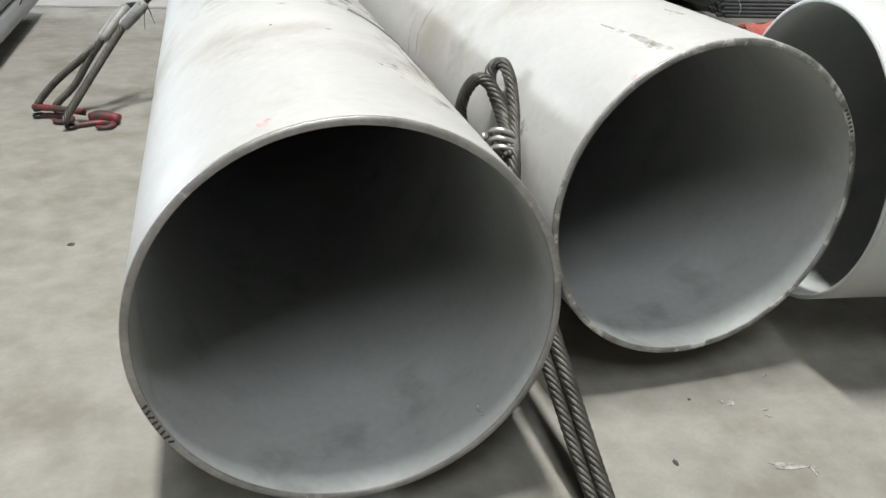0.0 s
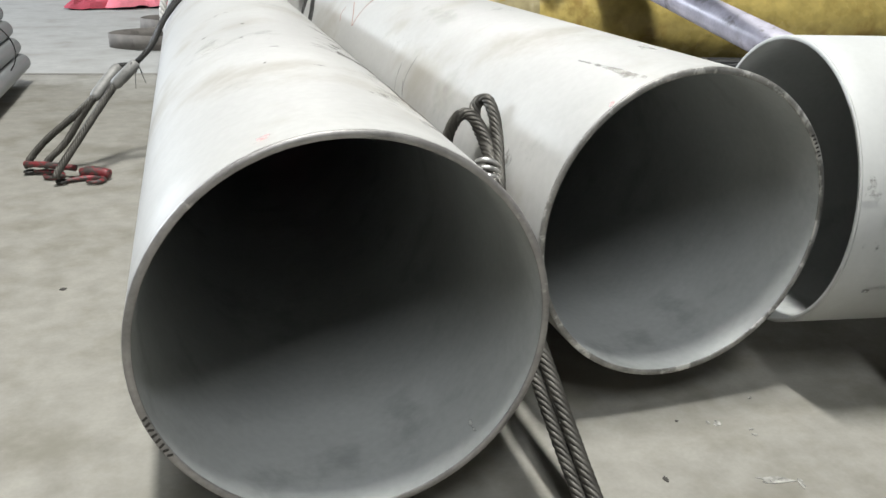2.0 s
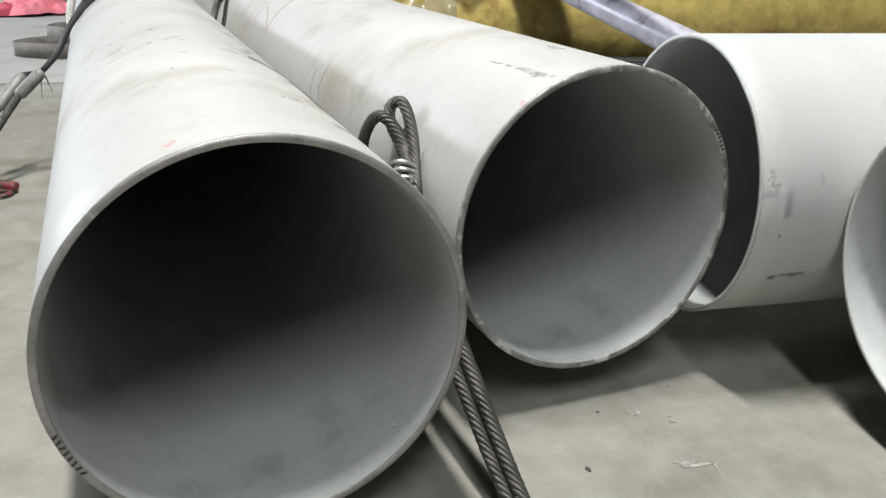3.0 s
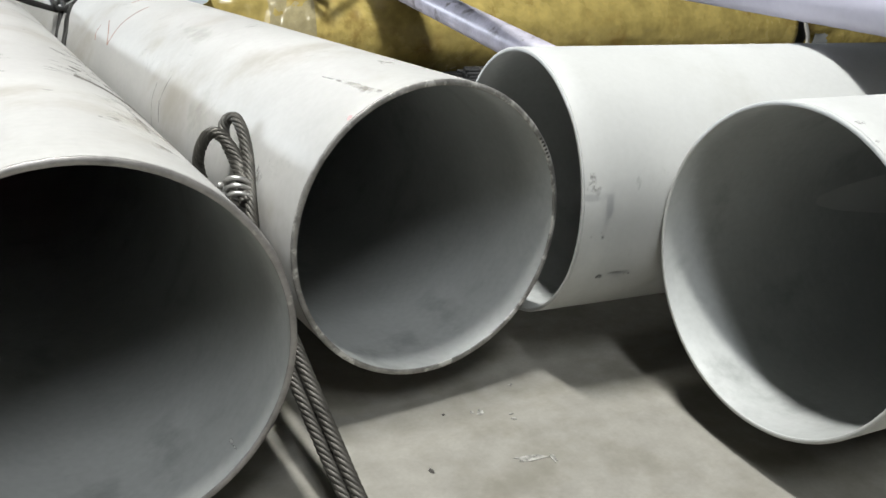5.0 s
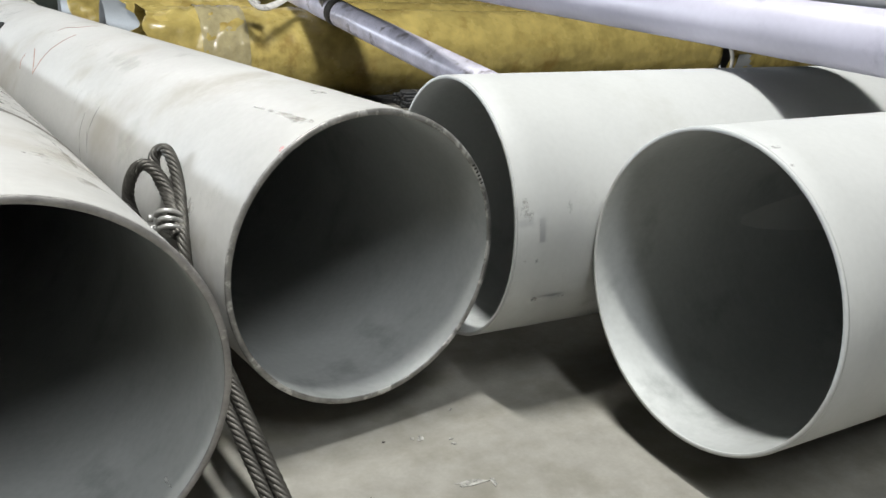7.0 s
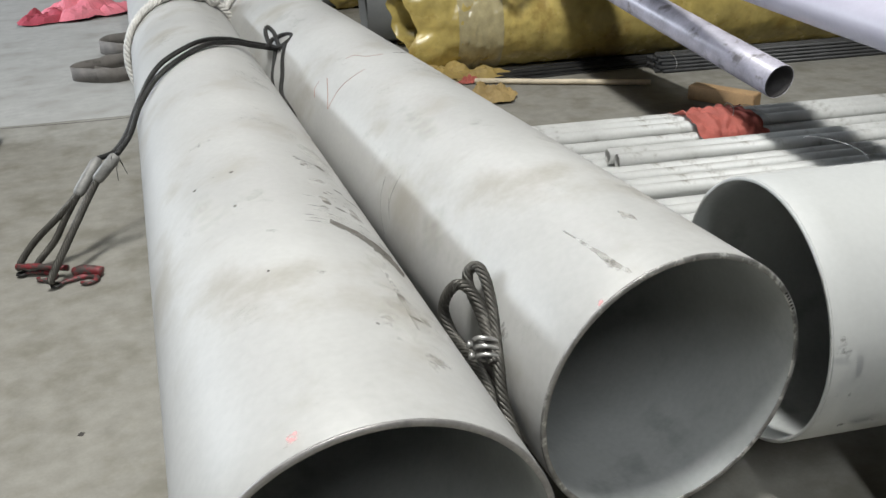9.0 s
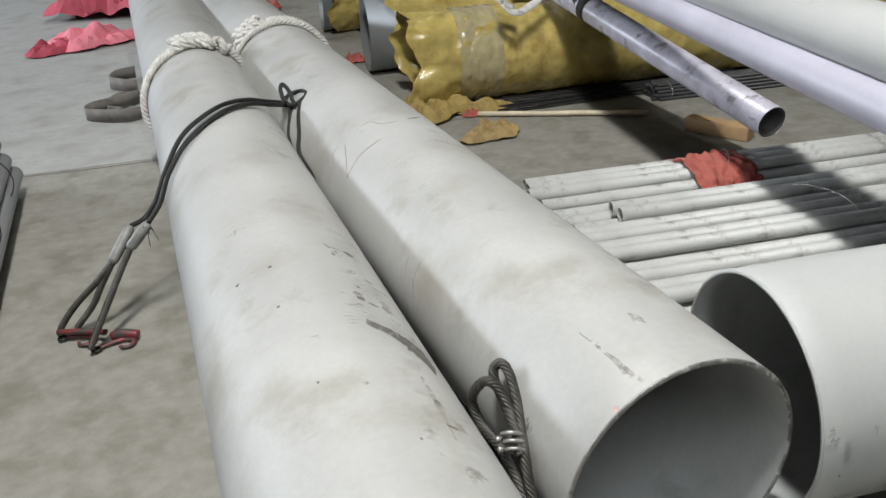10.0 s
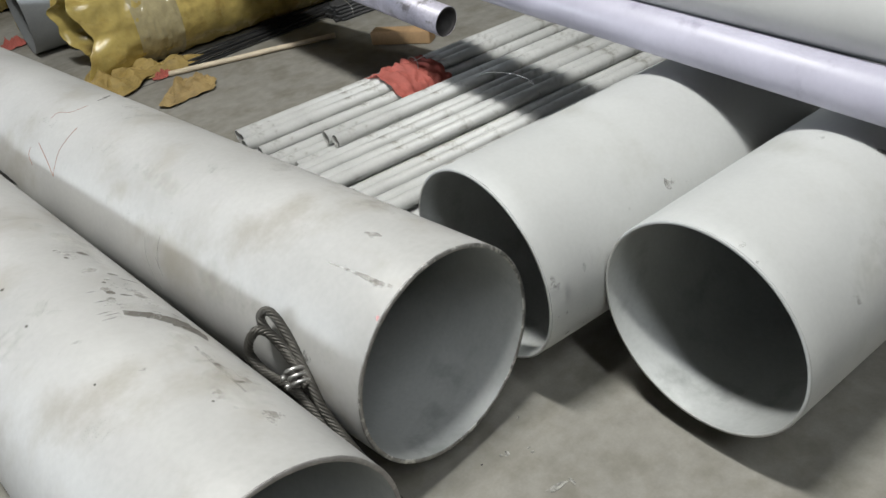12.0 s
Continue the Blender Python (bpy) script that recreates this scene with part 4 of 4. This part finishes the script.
stain(A, [(67.5, 0.785, 0.004), (66.0, 0.765, 0.026), (63.0, 0.750, 0.034), (59.8, 0.743, 0.036), (54.6, 0.724, 0.048), (49.2, 0.705, 0.062), (44.8, 0.670, 0.060), (42.3, 0.633, 0.036), (42.7, 0.590, 0.006)], STAIN, 1.0)
stain(A, [(55.2, 0.541, 0.008), (55.7, 0.455, 0.014), (56.5, 0.354, 0.010), (57.6, 0.291, 0.006)], THIN_STAIN, 2.0)
stain(B, [(115.0, 0.25, 0.003), (114.0, 0.18, 0.007), (113.0, 0.09, 0.013), (112.0, 0.02, 0.008)], THIN_STAIN, 6.5)
stain(B, [(92.0, 0.235, 0.003), (91.0, 0.205, 0.018), (90.0, 0.18, 0.004)], THIN_STAIN, 7.5)
stain(C, [(33.0, 0.49, 0.003), (30.0, 0.49, 0.026), (26.0, 0.50, 0.006)], THIN_STAIN, 11.5)
stain(D, [(72.0, 0.58, 0.003), (70.0, 0.58, 0.020), (67.0, 0.59, 0.004)], THIN_STAIN, 13.5)
stain(B, [(81.0, 1.899, 0.004), (73.9, 1.921, 0.016), (64.2, 1.974, 0.004)], THIN_STAIN, 2.5)
for k, (angle, y, wide, long, slant) in enumerate(((63.8, 0.903, 0.022, 0.035, 0.4), (57.8, 0.881, 0.012, 0.040, 0.8), (50.9, 1.049, 0.014, 0.034, 0.9), (61.3, 0.978, 0.010, 0.018, 0.5), (44.2, 1.015, 0.008, 0.06, 1.0), (55.2, 0.434, 0.014, 0.026, 0.6), (54.9, 0.340, 0.010, 0.034, 0.9), (73.0, 0.283, 0.006, 0.010, 0.2), (104.4, 0.916, 0.010, 0.012, 0.0), (101.1, 1.139, 0.012, 0.012, 0.0), (53.7, 1.221, 0.024, 0.05, 0.6), (65.1, 1.183, 0.012, 0.02, 0.3), (100.8, 0.543, 0.006, 0.008, 0.0), (120.1, 1.138, 0.010, 0.012, 0.0))):
    da, dy = math.degrees(long / 2 * slant / R), long / 2 * (1.05 - slant)
    stain(A, [(angle + da, y + dy, 0.002), (angle + da * 0.5, y + dy * 0.5, wide), (angle, y, wide), (angle - da * 0.5, y - dy * 0.5, wide * 0.8), (angle - da, y - dy, 0.002)], STAIN, 3.0 + k)
for k, (angle, y) in enumerate(((72.2, 0.858), (76.1, 0.794), (76.6, 0.756), (71.1, 0.925), (70.1, 0.828), (74.0, 0.775))):
    stain(A, [(angle + 3, y + 0.002, 0.002), (angle, y, 0.006), (angle - 4, y - 0.002, 0.002)], THIN_STAIN, 20.0 + k)

# unreadable handwriting on the cut edge, and dark ticks on the second edge
for pipe, first, count, stepd, high in ((A, 197.0, 8, 1.9, 0.0085), (B, 26.0, 6, 1.8, 0.006)):
    for k in range(count):
        bm = bmesh.new()
        a = math.radians(first + stepd * k)
        rm = R - 0.0065
        m = Matrix.Translation((rm * math.cos(a), -0.0018, rm * math.sin(a))) @ Matrix.Rotation(-a + random.uniform(-0.5, 0.5), 4, "Y")
        box(bm, m, high, 0.0012, 0.0035)
        part("writing_stroke", bm, DARK, pipe, smooth=False)
# bright streak inside the first pipe
bm = bmesh.new()
n = 8
rin = R - T - 0.0008
grid = [[bm.verts.new((rin * math.cos(math.radians(-45 + 3.2 * (i / n - 0.5))), 0.02 + 0.06 * j / n, rin * math.sin(math.radians(-45 + 3.2 * (i / n - 0.5))))) for j in range(n + 1)] for i in range(n + 1)]
for i in range(n):
    for j in range(n):
        bm.faces.new((grid[i][j], grid[i + 1][j], grid[i + 1][j + 1], grid[i][j + 1]))
part("streak", bm, WHITE_SMEAR, A)


def fleck(x, y, sx, sy, mat, label, seed):
    bm = bmesh.new()
    ring = [bm.verts.new((sx / 2 * q * math.cos(a), sy / 2 * q * math.sin(a), 0.0016)) for a, q in ((2 * math.pi * i / 18, 1 + 0.6 * noise.noise((3 * math.cos(2 * math.pi * i / 18) + seed, 3 * math.sin(2 * math.pi * i / 18), seed))) for i in range(18))]
    bm.faces.new(ring)
    ext = bmesh.ops.extrude_face_region(bm, geom=list(bm.faces))
    bmesh.ops.translate(bm, verts=[v for v in ext["geom"] if isinstance(v, bmesh.types.BMVert)], vec=(0, 0, -0.0015))
    ob = part("floor_fleck", bm, mat, smooth=False)
    ob.matrix_world = pose(x, y, 0, 0, 0, seed * 40)
    return tagged(ob, label, "fleck", "floor flecks")


for k, (x, y, sx, sy) in enumerate(((0.760, 0.152, 0.020, 0.014), (0.745, 0.160, 0.010, 0.008), (0.811, 0.100, 0.012, 0.008), (0.816, 0.118, 0.010, 0.006), (0.885, 0.221, 0.010, 0.007), (0.80, -0.052, 0.030, 0.010))):
    fleck(x, y, sx, sy, CHALK, "small white paint fleck on the concrete floor", 1.3 + k)
ob = fleck(0.762, -0.033, 0.062, 0.018, CHALK, "long white paint smear on the concrete floor", 3.7)
ob.matrix_world = pose(0.762, -0.033, 0, 0, 0, -18)
fleck(0.568, 0.018, 0.014, 0.009, DARK, "small dark pebble on the concrete floor", 2.2)
fleck(0.686, 0.179, 0.006, 0.006, DARK, "small dark pebble on the concrete floor", 4.2)
for x, y in ((-0.95, 1.05), (-0.62, 6.9), (-0.9, 6.1), (-0.55, 1.1)):
    fleck(x, y, 0.02, 0.015, DARK, "small dark pebble on the concrete floor", x + y)

# saw-cut joint in the floor
bm = bmesh.new()
ribbon(bm, [(-8.9, 5.3, 0.0005), (-3, 4.60, 0.0005), (-1.0, 4.28, 0.0005), (-0.2, 4.19, 0.0005), (3, 3.9, 0.0005), (9, 3.2, 0.0005)], 0.007, 0.001, Vector((0, 1, 0)), 0.3)
tagged(part("floor_joint", bm, DARK, smooth=False), "thin dark joint in the concrete floor", "joint", kind="structure")
